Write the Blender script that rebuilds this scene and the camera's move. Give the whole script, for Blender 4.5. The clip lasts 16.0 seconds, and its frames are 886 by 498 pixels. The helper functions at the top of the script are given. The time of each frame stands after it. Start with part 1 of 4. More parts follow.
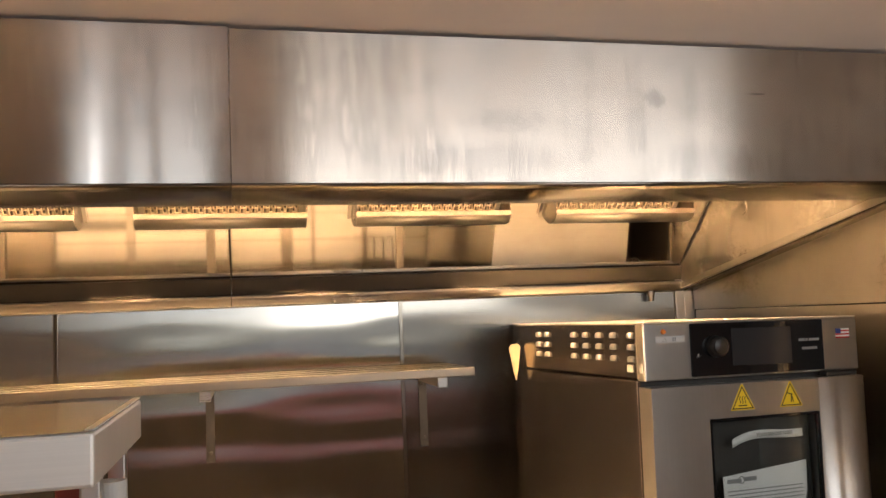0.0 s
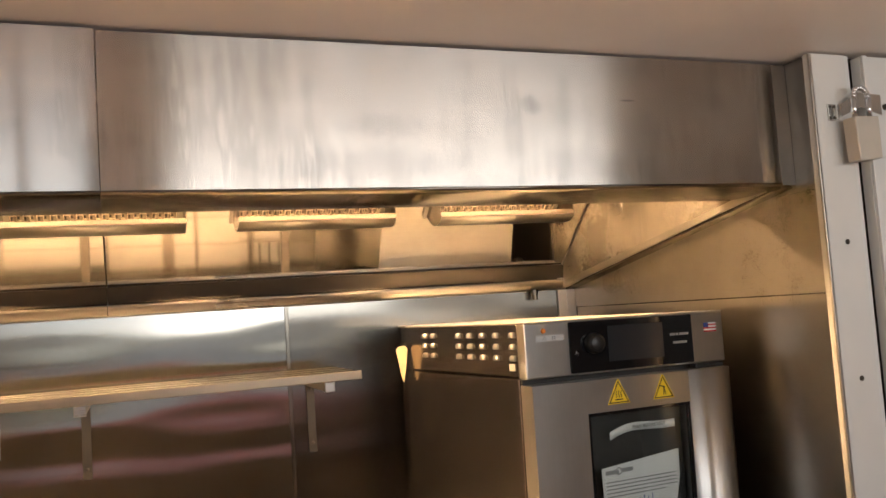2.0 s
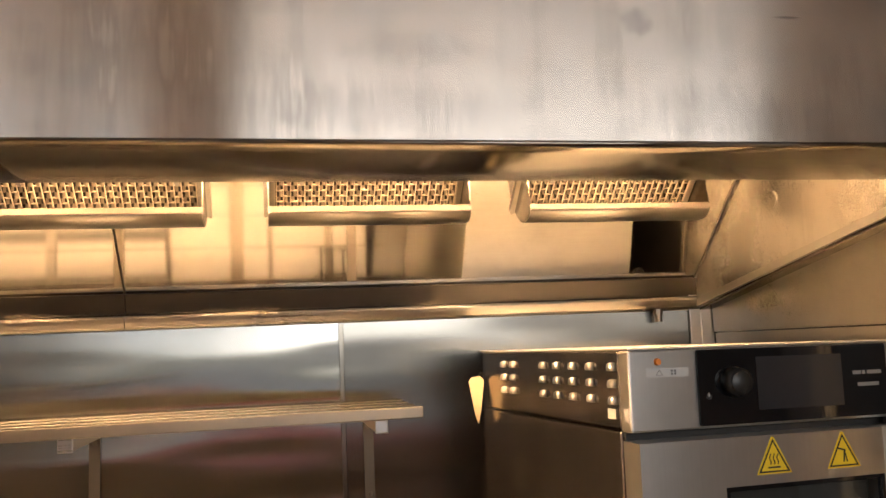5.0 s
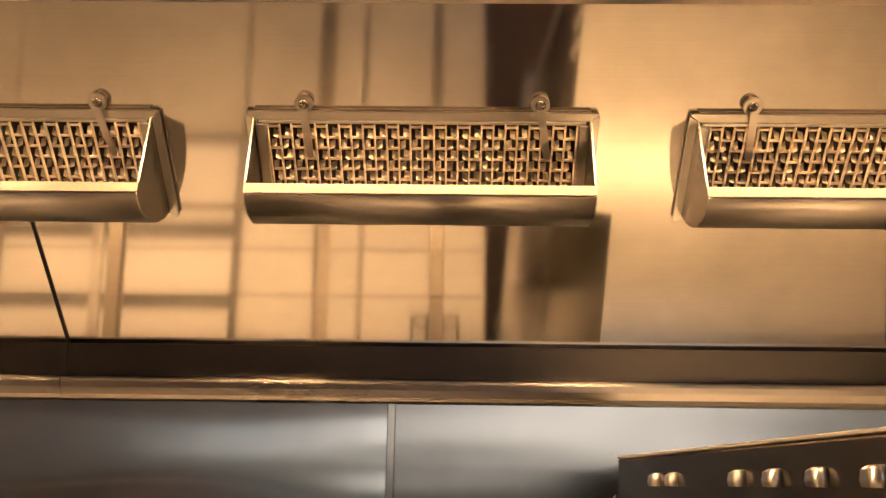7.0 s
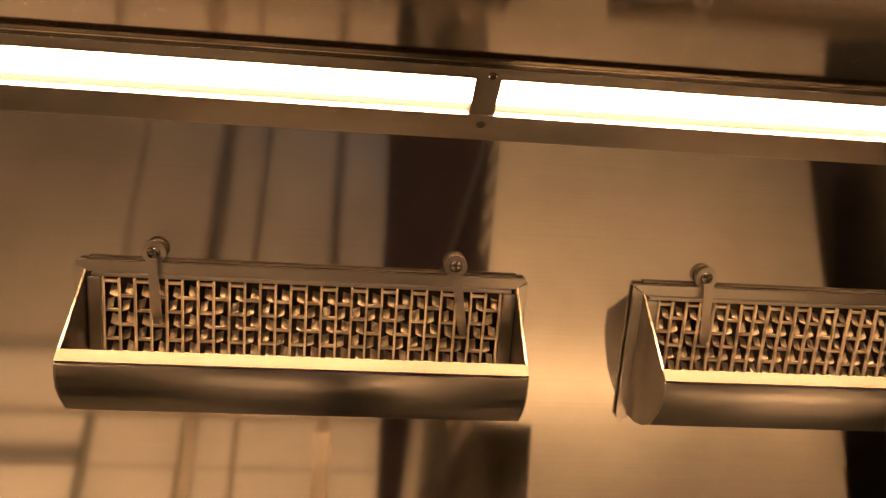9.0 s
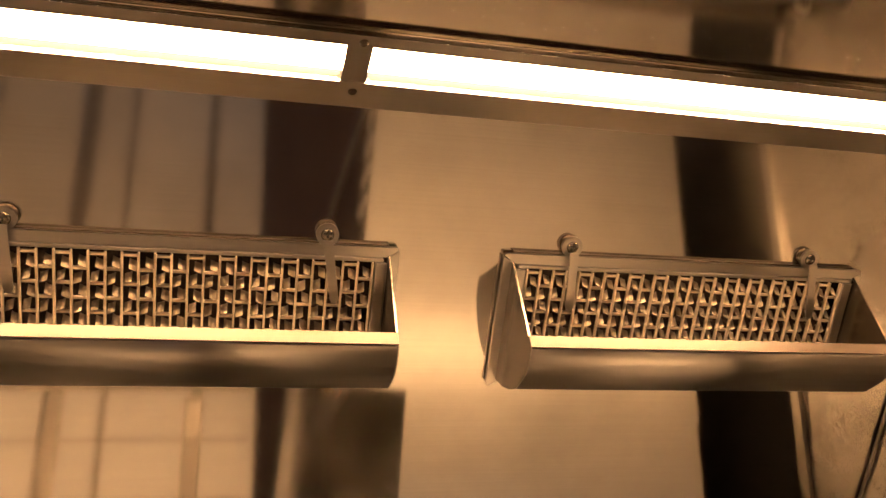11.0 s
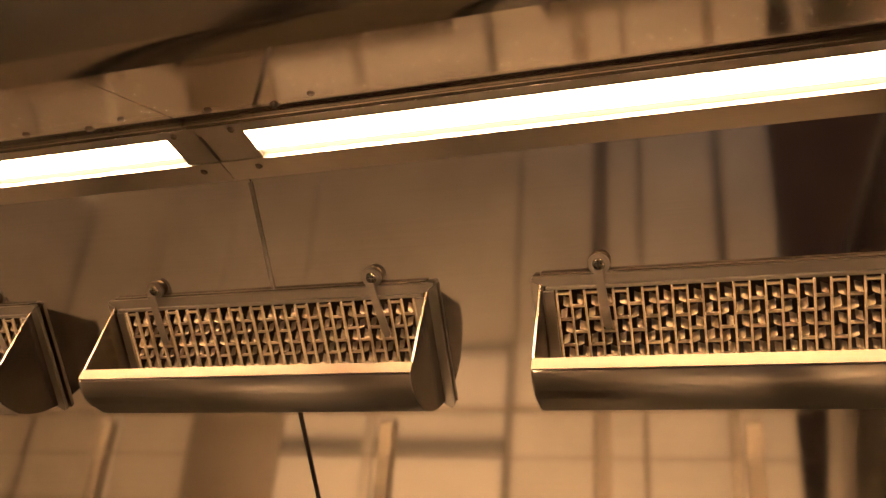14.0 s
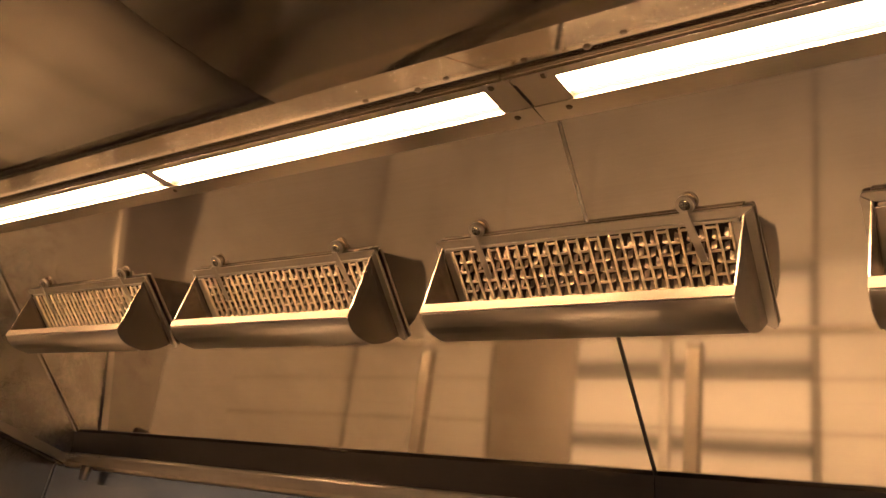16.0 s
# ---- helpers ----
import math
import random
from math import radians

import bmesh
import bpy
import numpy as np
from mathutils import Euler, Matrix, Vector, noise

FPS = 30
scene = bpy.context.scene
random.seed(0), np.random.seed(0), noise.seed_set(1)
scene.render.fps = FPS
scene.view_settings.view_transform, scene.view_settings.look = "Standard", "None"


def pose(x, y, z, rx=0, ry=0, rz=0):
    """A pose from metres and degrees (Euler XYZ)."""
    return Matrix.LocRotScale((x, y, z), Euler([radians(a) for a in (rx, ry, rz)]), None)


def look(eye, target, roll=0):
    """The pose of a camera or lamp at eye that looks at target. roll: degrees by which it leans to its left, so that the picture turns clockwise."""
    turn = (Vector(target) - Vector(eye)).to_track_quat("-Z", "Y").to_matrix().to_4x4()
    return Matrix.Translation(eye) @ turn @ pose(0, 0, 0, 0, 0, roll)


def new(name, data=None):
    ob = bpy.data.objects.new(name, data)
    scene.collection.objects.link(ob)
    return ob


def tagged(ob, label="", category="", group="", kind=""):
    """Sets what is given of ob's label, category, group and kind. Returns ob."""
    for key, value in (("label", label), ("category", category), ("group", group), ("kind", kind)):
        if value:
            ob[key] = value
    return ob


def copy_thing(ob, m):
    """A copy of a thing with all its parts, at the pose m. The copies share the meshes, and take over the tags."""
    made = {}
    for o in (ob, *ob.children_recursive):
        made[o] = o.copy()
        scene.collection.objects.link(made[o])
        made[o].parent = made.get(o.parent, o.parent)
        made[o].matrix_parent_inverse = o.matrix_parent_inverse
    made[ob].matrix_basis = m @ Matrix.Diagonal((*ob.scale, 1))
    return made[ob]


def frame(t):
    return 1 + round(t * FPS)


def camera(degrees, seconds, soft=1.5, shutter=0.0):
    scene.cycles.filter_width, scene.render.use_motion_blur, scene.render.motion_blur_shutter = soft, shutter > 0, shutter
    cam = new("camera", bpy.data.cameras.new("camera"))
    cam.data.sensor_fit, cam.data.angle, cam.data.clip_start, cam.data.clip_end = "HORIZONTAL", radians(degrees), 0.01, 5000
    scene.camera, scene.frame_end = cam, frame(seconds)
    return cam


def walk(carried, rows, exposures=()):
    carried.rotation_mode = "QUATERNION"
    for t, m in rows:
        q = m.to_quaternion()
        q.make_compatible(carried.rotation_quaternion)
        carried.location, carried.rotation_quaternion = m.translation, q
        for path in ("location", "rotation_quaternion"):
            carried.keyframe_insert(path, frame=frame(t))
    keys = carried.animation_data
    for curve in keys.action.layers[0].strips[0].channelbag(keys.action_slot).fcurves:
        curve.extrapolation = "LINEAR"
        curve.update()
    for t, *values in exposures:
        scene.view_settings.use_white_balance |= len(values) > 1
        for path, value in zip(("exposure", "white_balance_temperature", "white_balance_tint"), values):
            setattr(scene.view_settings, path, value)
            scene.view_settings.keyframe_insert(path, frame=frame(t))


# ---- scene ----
cam = camera(55.9, 16.0)
PATH = [
    (0, (0.171, 0.396, 1.7), (0.636, 2.334, 1.863), -2.4),
    (0.5, (0.187, 0.395, 1.7), (0.798, 2.291, 1.87), -3.2),
    (1, (0.195, 0.39, 1.704), (0.915, 2.249, 1.865), -3.5),
    (1.5, (0.191, 0.387, 1.707), (0.926, 2.241, 1.856), -3.6),
    (2, (0.189, 0.383, 1.708), (0.897, 2.248, 1.855), -3.9),
    (2.5, (0.186, 0.383, 1.708), (0.869, 2.258, 1.846), -4.1),
    (3, (0.187, 0.388, 1.707), (0.855, 2.269, 1.821), -4.3),
    (3.5, (0.2, 0.41, 1.705), (0.848, 2.299, 1.808), -4.0),
    (4, (0.271, 0.511, 1.705), (0.815, 2.43, 1.849), -1.5),
    (4.5, (0.343, 0.656, 1.7), (0.813, 2.588, 1.914), -1.9),
    (5, (0.449, 0.81, 1.689), (0.845, 2.757, 1.918), -2.5),
    (5.2, (0.51, 0.878, 1.684), (0.799, 2.845, 1.904), -1.6),
    (7.3, (0.687, 1.598, 1.64), (0.62, 3.491, 2.282), 0.6),
    (7.5, (0.694, 1.64, 1.648), (0.605, 3.507, 2.362), 0.5),
    (8, (0.683, 1.705, 1.662), (0.606, 3.473, 2.592), 0.4),
    (8.5, (0.661, 1.726, 1.666), (0.668, 3.425, 2.722), 0.4),
    (9, (0.679, 1.741, 1.658), (0.884, 3.413, 2.736), -1.0),
    (9.2, (0.683, 1.74, 1.658), (1.0, 3.402, 2.724), -2.2),
    (11.3, (0.689, 1.735, 1.662), (1.172, 3.408, 2.645), -5.3),
    (11.5, (0.682, 1.732, 1.665), (1.082, 3.424, 2.654), -4.4),
    (12, (0.663, 1.725, 1.666), (0.81, 3.436, 2.691), -1.6),
    (12.5, (0.641, 1.722, 1.661), (0.577, 3.42, 2.716), 0.9),
    (13, (0.627, 1.71, 1.659), (0.358, 3.39, 2.71), 3.3),
    (13.5, (0.61, 1.698, 1.656), (0.156, 3.353, 2.683), 5.2),
    (14, (0.606, 1.692, 1.648), (-0.01, 3.302, 2.662), 7.0),
    (14.5, (0.599, 1.689, 1.641), (-0.174, 3.259, 2.609), 8.2),
    (15, (0.595, 1.677, 1.636), (-0.347, 3.199, 2.528), 9.8),
    (15.5, (0.596, 1.655, 1.63), (-0.486, 3.122, 2.454), 10.9),
    (16, (0.58, 1.632, 1.624), (-0.605, 3.047, 2.396), 11.6),
]
EXPOSURES = [(0.0, 0.08, 6500, 10), (3.5, 0.08, 6500, 10), (5.2, 0.08, 6500, 10), (7.3, -0.92, 6900, 16), (8.0, -1.20, 7050, 20), (9.2, -1.66, 7050, 20),
             (11.3, -1.32, 7050, 20), (12.5, -1.38, 7050, 20), (14.0, -1.44, 7050, 20), (16.0, -1.03, 7050, 20)]
DAY_A, DAY_B = 10.2, 0.75
LED_COLOUR = (1.0, 0.61, 0.29, 1)
LED_STRENGTH = 380.0
walk(cam, [(t, look(eye, target, roll)) for t, eye, target, roll in PATH], EXPOSURES)

# ---- world, daylight and lamps ----
world = bpy.data.worlds.new("world")
scene.world = world
world.use_nodes = True
wn = world.node_tree.nodes
sky = wn.new("ShaderNodeTexSky")
sky.sky_type = 'NISHITA'
sky.sun_disc = False
sky.sun_elevation = radians(52)
sky.sun_rotation = radians(104)
wn["Background"].inputs["Strength"].default_value = 0.10
world.node_tree.links.new(sky.outputs[0], wn["Background"].inputs["Color"])

sun_data = bpy.data.lights.new("sun", 'SUN')
sun_data.energy = 4.0
sun_data.angle = radians(2)
sun_data.color = (1.0, 0.95, 0.88)
sun = new("sun", sun_data)
sun.matrix_world = look((6.0, -1.5, 8.0), (0, 0, 0))


def window_lamp(x0, x1, z0, z1, y, watts, colour):
    """Sky light standing in a window opening, facing into the kitchen."""
    d = bpy.data.lights.new("window_light", 'AREA')
    d.shape = 'RECTANGLE'
    d.size, d.size_y = x1 - x0, z1 - z0
    d.energy, d.color = watts, colour
    ob = new("window_light", d)
    ob.matrix_world = look(((x0 + x1) / 2, y, (z0 + z1) / 2), ((x0 + x1) / 2, y + 1, (z0 + z1) / 2))
    return ob


WIN_A = (0.36, 2.10, 1.16, 2.09)
WIN_B = (-0.42, 0.07, 1.16, 2.09)
window_lamp(WIN_A[0], WIN_A[1], 1.75, WIN_A[3], 0.03, DAY_A, (0.99, 0.95, 0.905))
window_lamp(WIN_B[0], WIN_B[1], 1.75, WIN_B[3], 0.03, DAY_B, (0.96, 0.97, 0.98))
# Narrow extra lamp, added to mirror a bright streak in the left front panel.
window_lamp(-0.335, -0.300, 1.75, WIN_B[3], 0.034, 0.15, (0.97, 0.98, 1.0))

# ---- materials ----


def mat(name, colour, rough=0.5, metal=0.0, **kw):
    m = bpy.data.materials.new(name)
    m.use_nodes = True
    b = m.node_tree.nodes["Principled BSDF"]
    b.inputs["Base Color"].default_value = (*colour, 1)
    b.inputs["Roughness"].default_value = rough
    b.inputs["Metallic"].default_value = metal
    for k, v in kw.items():
        b.inputs[k.replace("_", " ")].default_value = v
    return m


def nodes_of(m):
    t = m.node_tree
    return t, t.nodes, t.nodes["Principled BSDF"]


def noise_tex(t, scale, stretch=(1, 1, 1), detail=4.0, rough=0.55, coord="Object"):
    n = t.nodes
    tc = n.new("ShaderNodeTexCoord")
    mp = n.new("ShaderNodeMapping")
    mp.inputs["Scale"].default_value = stretch
    no = n.new("ShaderNodeTexNoise")
    no.inputs["Scale"].default_value = scale
    no.inputs["Detail"].default_value = detail
    no.inputs["Roughness"].default_value = rough
    t.links.new(tc.outputs[coord], mp.inputs["Vector"])
    t.links.new(mp.outputs["Vector"], no.inputs["Vector"])
    return no


def ramp(t, source, stops):
    r = t.nodes.new("ShaderNodeValToRGB")
    while len(r.color_ramp.elements) < len(stops):
        r.color_ramp.elements.new(0.5)
    for e, (p, c) in zip(r.color_ramp.elements, stops):
        e.position = p
        e.color = (*c, 1) if len(c) == 3 else c
    t.links.new(source, r.inputs["Fac"])
    return r


def bump(t, bsdf, height, strength, distance, before=None):
    b = t.nodes.new("ShaderNodeBump")
    b.inputs["Strength"].default_value = strength
    b.inputs["Distance"].default_value = distance
    t.links.new(height, b.inputs["Height"])
    if before:
        t.links.new(before.outputs["Normal"], b.inputs["Normal"])
    t.links.new(b.outputs["Normal"], bsdf.inputs["Normal"])
    return b


def steel(name, colour=(0.60, 0.585, 0.56), rough=0.28, aniso=0.7, wave=0.25, wave_scale=1.6, smudge=0.10, wave_stretch=(1, 1, 1), grain=(5, 700, 700), drip=0.0, turn=0.25):
    """Brushed stainless sheet: fine grain along the sheet, soft waves, smudges and runs."""
    m = mat(name, colour, rough, 1.0)
    t, n, b = nodes_of(m)
    g = noise_tex(t, 1.0, grain, 3, 0.6)
    s = noise_tex(t, 3.5, (1, 1, 1), 6, 0.62)
    w = noise_tex(t, wave_scale, wave_stretch, 1.0, 0.4)
    # roughness: grain and smudges
    mx = n.new("ShaderNodeMath"); mx.operation = 'MULTIPLY_ADD'
    mx.inputs[1].default_value = smudge * 2
    mx.inputs[2].default_value = rough - smudge
    t.links.new(s.outputs["Fac"], mx.inputs[0])
    mg = n.new("ShaderNodeMath"); mg.operation = 'MULTIPLY_ADD'
    mg.inputs[1].default_value = 0.03
    t.links.new(g.outputs["Fac"], mg.inputs[0])
    t.links.new(mx.outputs[0], mg.inputs[2])
    t.links.new(mg.outputs[0], b.inputs["Roughness"])
    dark = tuple(c * 0.80 for c in colour)
    r = ramp(t, s.outputs["Fac"], [(0.30, dark), (0.60, colour)])
    gr = ramp(t, g.outputs["Fac"], [(0.30, (0.94, 0.94, 0.94)), (0.70, (1, 1, 1))])
    gm = n.new("ShaderNodeMixRGB"); gm.blend_type = 'MULTIPLY'; gm.inputs[0].default_value = 1
    t.links.new(r.outputs["Color"], gm.inputs[1]); t.links.new(gr.outputs["Color"], gm.inputs[2])
    col = gm.outputs["Color"]
    if drip > 0:
        d = noise_tex(t, 1.0, (26, 26, 2.2), 5, 0.7)
        k = noise_tex(t, 2.2, (1.4, 1.4, 2.6), 4, 0.6)
        ml = n.new("ShaderNodeMath"); ml.operation = 'MULTIPLY'
        t.links.new(d.outputs["Fac"], ml.inputs[0]); t.links.new(k.outputs["Fac"], ml.inputs[1])
        rr = ramp(t, ml.outputs[0], [(0.24, (1, 1, 1)), (0.36, (1 - drip,) * 3), (0.40, (1, 1, 1))])
        mm = n.new("ShaderNodeMixRGB"); mm.blend_type = 'MULTIPLY'; mm.inputs[0].default_value = 1
        t.links.new(col, mm.inputs[1]); t.links.new(rr.outputs["Color"], mm.inputs[2])
        col = mm.outputs["Color"]
    t.links.new(col, b.inputs["Base Color"])
    b.inputs["Anisotropic"].default_value = aniso
    b.inputs["Anisotropic Rotation"].default_value = turn
    tg = n.new("ShaderNodeTangent"); tg.direction_type = 'UV_MAP'; tg.uv_map = "grain"
    t.links.new(tg.outputs[0], b.inputs["Tangent"])
    if wave > 0:
        bump(t, b, w.outputs["Fac"], 1.0, wave * 0.05)
    return m


STEEL_FRONT = steel("brushed_steel_front", (0.66, 0.635, 0.60), 0.22, 1.0, 0.04, 1.5, 0.04, (1.6, 1, 0.5), drip=0.20)
STEEL_HOOD = steel("brushed_steel_hood", (0.68, 0.64, 0.59), 0.062, 0.6, 0.020, 1.6, 0.012, (2.2, 0.5, 0.5))
STEEL_END = steel("smeared_end_steel", (0.68, 0.64, 0.58), 0.26, 0.2, 0.02, 2.0, 0.03, drip=0.06)
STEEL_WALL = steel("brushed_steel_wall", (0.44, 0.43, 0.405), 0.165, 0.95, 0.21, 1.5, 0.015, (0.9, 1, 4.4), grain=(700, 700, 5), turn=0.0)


def stain(m, x, z, rx, rz, dark, scale, stretch):
    """A grease mark of its own shape on an upright sheet: a noisy patch about (x, z)."""
    t, n, b = nodes_of(m)
    tc = n.new("ShaderNodeTexCoord")
    mp = n.new("ShaderNodeMapping")
    mp.inputs["Location"].default_value = (-x / rx, 0, -z / rz)
    mp.inputs["Scale"].default_value = (1 / rx, 0, 1 / rz)
    t.links.new(tc.outputs["Object"], mp.inputs["Vector"])
    g = n.new("ShaderNodeTexGradient"); g.gradient_type = 'SPHERICAL'
    t.links.new(mp.outputs["Vector"], g.inputs["Vector"])
    no = noise_tex(t, scale, stretch, 5, 0.65)
    ml = n.new("ShaderNodeMath"); ml.operation = 'MULTIPLY'
    t.links.new(g.outputs["Fac"], ml.inputs[0]); t.links.new(no.outputs["Fac"], ml.inputs[1])
    rr = ramp(t, ml.outputs[0], [(0.22, (1, 1, 1)), (0.36, (1 - dark, 1 - dark, 1 - dark * 0.95))])
    old = b.inputs["Base Color"].links[0].from_socket
    mm = n.new("ShaderNodeMixRGB"); mm.blend_type = 'MULTIPLY'; mm.inputs[0].default_value = 1
    t.links.new(old, mm.inputs[1]); t.links.new(rr.outputs["Color"], mm.inputs[2])
    t.links.new(mm.outputs["Color"], b.inputs["Base Color"])


stain(STEEL_FRONT, 0.889, 2.071, 0.040, 0.040, 0.24, 70, (1, 1, 0.8))
stain(STEEL_FRONT, 1.093, 2.0845, 0.045, 0.0045, 0.45, 18, (1, 1, 4))
stain(STEEL_FRONT, 0.610, 2.028, 0.190, 0.045, 0.12, 34, (1, 1, 0.9))
stain(STEEL_FRONT, 0.990, 1.960, 0.230, 0.070, 0.15, 1, (110, 1, 14))
stain(STEEL_FRONT, 0.560, 1.960, 0.330, 0.060, 0.16, 1, (120, 1, 12))
STEEL_FRONT_CLEAN = steel("brushed_steel_front_clean", (0.66, 0.63, 0.60), 0.16, 1.0, 0.05, 2.6, 0.02, (2.6, 1, 0.35), drip=0.16)
# Darker copy of the wall steel: the sheet's dimmer reflection is in its colour.
STEEL_WALL_SHADED = steel("shaded_steel_wall", (0.27, 0.26, 0.24), 0.20, 0.9, 0.12, 1.5, 0.02, (0.9, 1, 4.4), grain=(700, 700, 5), turn=0.0)
STEEL_WALL_DULL = steel("dull_steel_wall", (0.36, 0.335, 0.305), 0.27, 0.3, 0.08, 1.4, 0.03, (0.8, 1, 2.6))
STEEL_BRACKET = steel("dull_bracket_steel", (0.27, 0.24, 0.205), 0.36, 0.2, 0.0, 3.0, 0.08)
STEEL_TRIM = steel("steel_trim", (0.58, 0.55, 0.51), 0.30, 0.4, 0.03, 2.0, 0.08)
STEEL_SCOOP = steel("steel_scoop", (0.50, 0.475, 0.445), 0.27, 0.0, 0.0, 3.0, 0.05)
# Scoop steel darkened for plates that face sideways, away from the strip lights.
STEEL_SIDE = steel("shaded_scoop_side", (0.19, 0.17, 0.15), 0.24, 0.0, 0.0, 3.0, 0.07)
# Gutter grease, plus the dark room it mirrors, both put into this colour.
STEEL_GUTTER = steel("shaded_gutter_steel", (0.085, 0.077, 0.068), 0.36, 0.0, 0.0, 3.0, 0.08)
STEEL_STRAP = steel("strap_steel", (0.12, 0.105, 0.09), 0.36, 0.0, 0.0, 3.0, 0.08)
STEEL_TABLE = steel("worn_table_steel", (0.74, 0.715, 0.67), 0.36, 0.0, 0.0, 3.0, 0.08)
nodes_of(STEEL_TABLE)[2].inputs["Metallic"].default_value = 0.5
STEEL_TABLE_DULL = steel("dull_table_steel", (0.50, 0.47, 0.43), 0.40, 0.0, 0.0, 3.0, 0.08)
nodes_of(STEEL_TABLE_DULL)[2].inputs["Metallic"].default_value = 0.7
STEEL_BAND = steel("bright_band_steel", (0.12, 0.10, 0.084), 0.42, 0.0, 0.0, 3.0, 0.05)
STEEL_LIP = steel("steel_lip", (0.31, 0.285, 0.255), 0.15, 0.6, 0.02, 2.0, 0.06)
# Left lip: lip steel darkened for the dark it reflects, with some grease runs.
STEEL_LIP_SHADED = steel("shaded_steel_lip", (0.18, 0.165, 0.145), 0.17, 0.6, 0.02, 2.0, 0.08, drip=0.15)
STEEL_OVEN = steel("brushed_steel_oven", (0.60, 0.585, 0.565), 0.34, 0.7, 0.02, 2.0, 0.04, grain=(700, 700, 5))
# Same brushed steel as the front; the side's shade is put into the colour.
STEEL_OVEN_SIDE = steel("shaded_steel_oven_side", (0.32, 0.285, 0.26), 0.19, 0.3, 0.02, 2.0, 0.03)
STEEL_TOP = steel("scuffed_pale_top", (0.66, 0.64, 0.60), 0.29, 0.0, 0.0, 3.0, 0.08)
nodes_of(STEEL_TOP)[2].inputs["Metallic"].default_value = 0.75
STEEL_DARK = steel("dark_steel", (0.26, 0.24, 0.21), 0.16, 0.3, 0.03, 3.0, 0.06)
SCREW = mat("screw_steel", (0.15, 0.13, 0.11), 0.30, 1.0)
CHROME = mat("chrome", (0.75, 0.75, 0.76), 0.12, 1.0)
BLACK_GAP = mat("joint_black", (0.02, 0.018, 0.016), 0.6)
BLACK_GLASS = mat("black_glass", (0.006, 0.006, 0.007), 0.06)
SCREEN = mat("dark_screen", (0.022, 0.023, 0.026), 0.18)
RUBBER = mat("black_plastic", (0.012, 0.012, 0.012), 0.38)
YELLOW = mat("warning_yellow", (0.80, 0.56, 0.02), 0.45)
INK = mat("ink_black", (0.015, 0.014, 0.013), 0.5)
WHITE_INK = mat("white_print", (0.75, 0.74, 0.72), 0.5)
RED_INK = mat("red_print", (0.45, 0.03, 0.03), 0.5)
BLUE_INK = mat("blue_print", (0.03, 0.05, 0.20), 0.5)
GREY_INK = mat("grey_print", (0.16, 0.16, 0.16), 0.5)
DIM_PRINT = mat("dim_print", (0.22, 0.21, 0.20), 0.5)
ORANGE = mat("orange_indicator", (0.85, 0.25, 0.03), 0.3)
STICKER = mat("pale_sticker", (0.50, 0.50, 0.49), 0.5)
PLATED = mat("zinc_plated_steel", (0.68, 0.67, 0.64), 0.22, 1.0)
WIRE = mat("black_wire", (0.03, 0.028, 0.025), 0.4, 0.6)
DARK_CAVITY = mat("oven_cavity", (0.008, 0.008, 0.007), 0.6)
RED_PAINT = mat("red_paint", (0.30, 0.04, 0.03), 0.5)


def speckled(name, c1, c2, scale, rough, bump_d=0.0004, metal=0.0):
    m = mat(name, c1, rough, metal)
    t, n, b = nodes_of(m)
    a = noise_tex(t, scale, detail=6)
    r = ramp(t, a.outputs["Fac"], [(0.32, c1), (0.68, c2)])
    t.links.new(r.outputs["Color"], b.inputs["Base Color"])
    f = noise_tex(t, scale * 18, detail=3)
    bump(t, b, f.outputs["Fac"], 0.5, bump_d)
    return m


CEILING = speckled("ceiling_paint", (0.78, 0.70, 0.64), (0.83, 0.755, 0.69), 2.5, 0.45)
WHITE_WALL = speckled("white_panel", (0.70, 0.68, 0.64), (0.76, 0.74, 0.70), 3.0, 0.4)
DOOR_PAINT = speckled("door_paint", (0.72, 0.71, 0.68), (0.78, 0.77, 0.74), 3.0, 0.35)
BROWN_WALL = speckled("brown_panel", (0.30, 0.23, 0.165), (0.38, 0.30, 0.22), 2.0, 0.45)
FLOOR = speckled("floor_tile", (0.13, 0.085, 0.062), (0.19, 0.125, 0.09), 6.0, 0.75)
GROUND = speckled("concrete_ground", (0.30, 0.29, 0.28), (0.38, 0.37, 0.35), 0.8, 0.9)
PAPER = speckled("paper", (0.46, 0.46, 0.44), (0.52, 0.52, 0.50), 8.0, 0.7, 0.0002)
PAN_WHITE = speckled("pale_lid", (0.86, 0.84, 0.80), (0.91, 0.89, 0.85), 5.0, 0.30, 0.0002, 0.3)
CARD = speckled("buff_card", (0.62, 0.50, 0.30), (0.70, 0.57, 0.36), 12.0, 0.7, 0.0002)
LOCK_BEIGE = speckled("beige_lockbox", (0.50, 0.45, 0.38), (0.56, 0.50, 0.42), 14.0, 0.5)
GRID_STEEL = speckled("filter_mesh_metal", (0.50, 0.42, 0.32), (0.68, 0.59, 0.47), 60.0, 0.42, 0.0003, 0.5)
RIBBON = speckled("filter_ribbon_metal", (0.20, 0.165, 0.125), (0.34, 0.285, 0.22), 50.0, 0.58, 0.0003, 0.4)
MESH_SHADE = mat("mesh_hollow_shade", (0.03, 0.022, 0.015), 0.8)

GLASS = mat("oven_glass", (0.80, 0.83, 0.83), 0.02, 0.0, Transmission_Weight=1.0, IOR=1.45)

LENS = bpy.data.materials.new("led_lens")
LENS.use_nodes = True
lt, ln, lb = nodes_of(LENS)
lb.inputs["Base Color"].default_value = (0.8, 0.75, 0.65, 1)
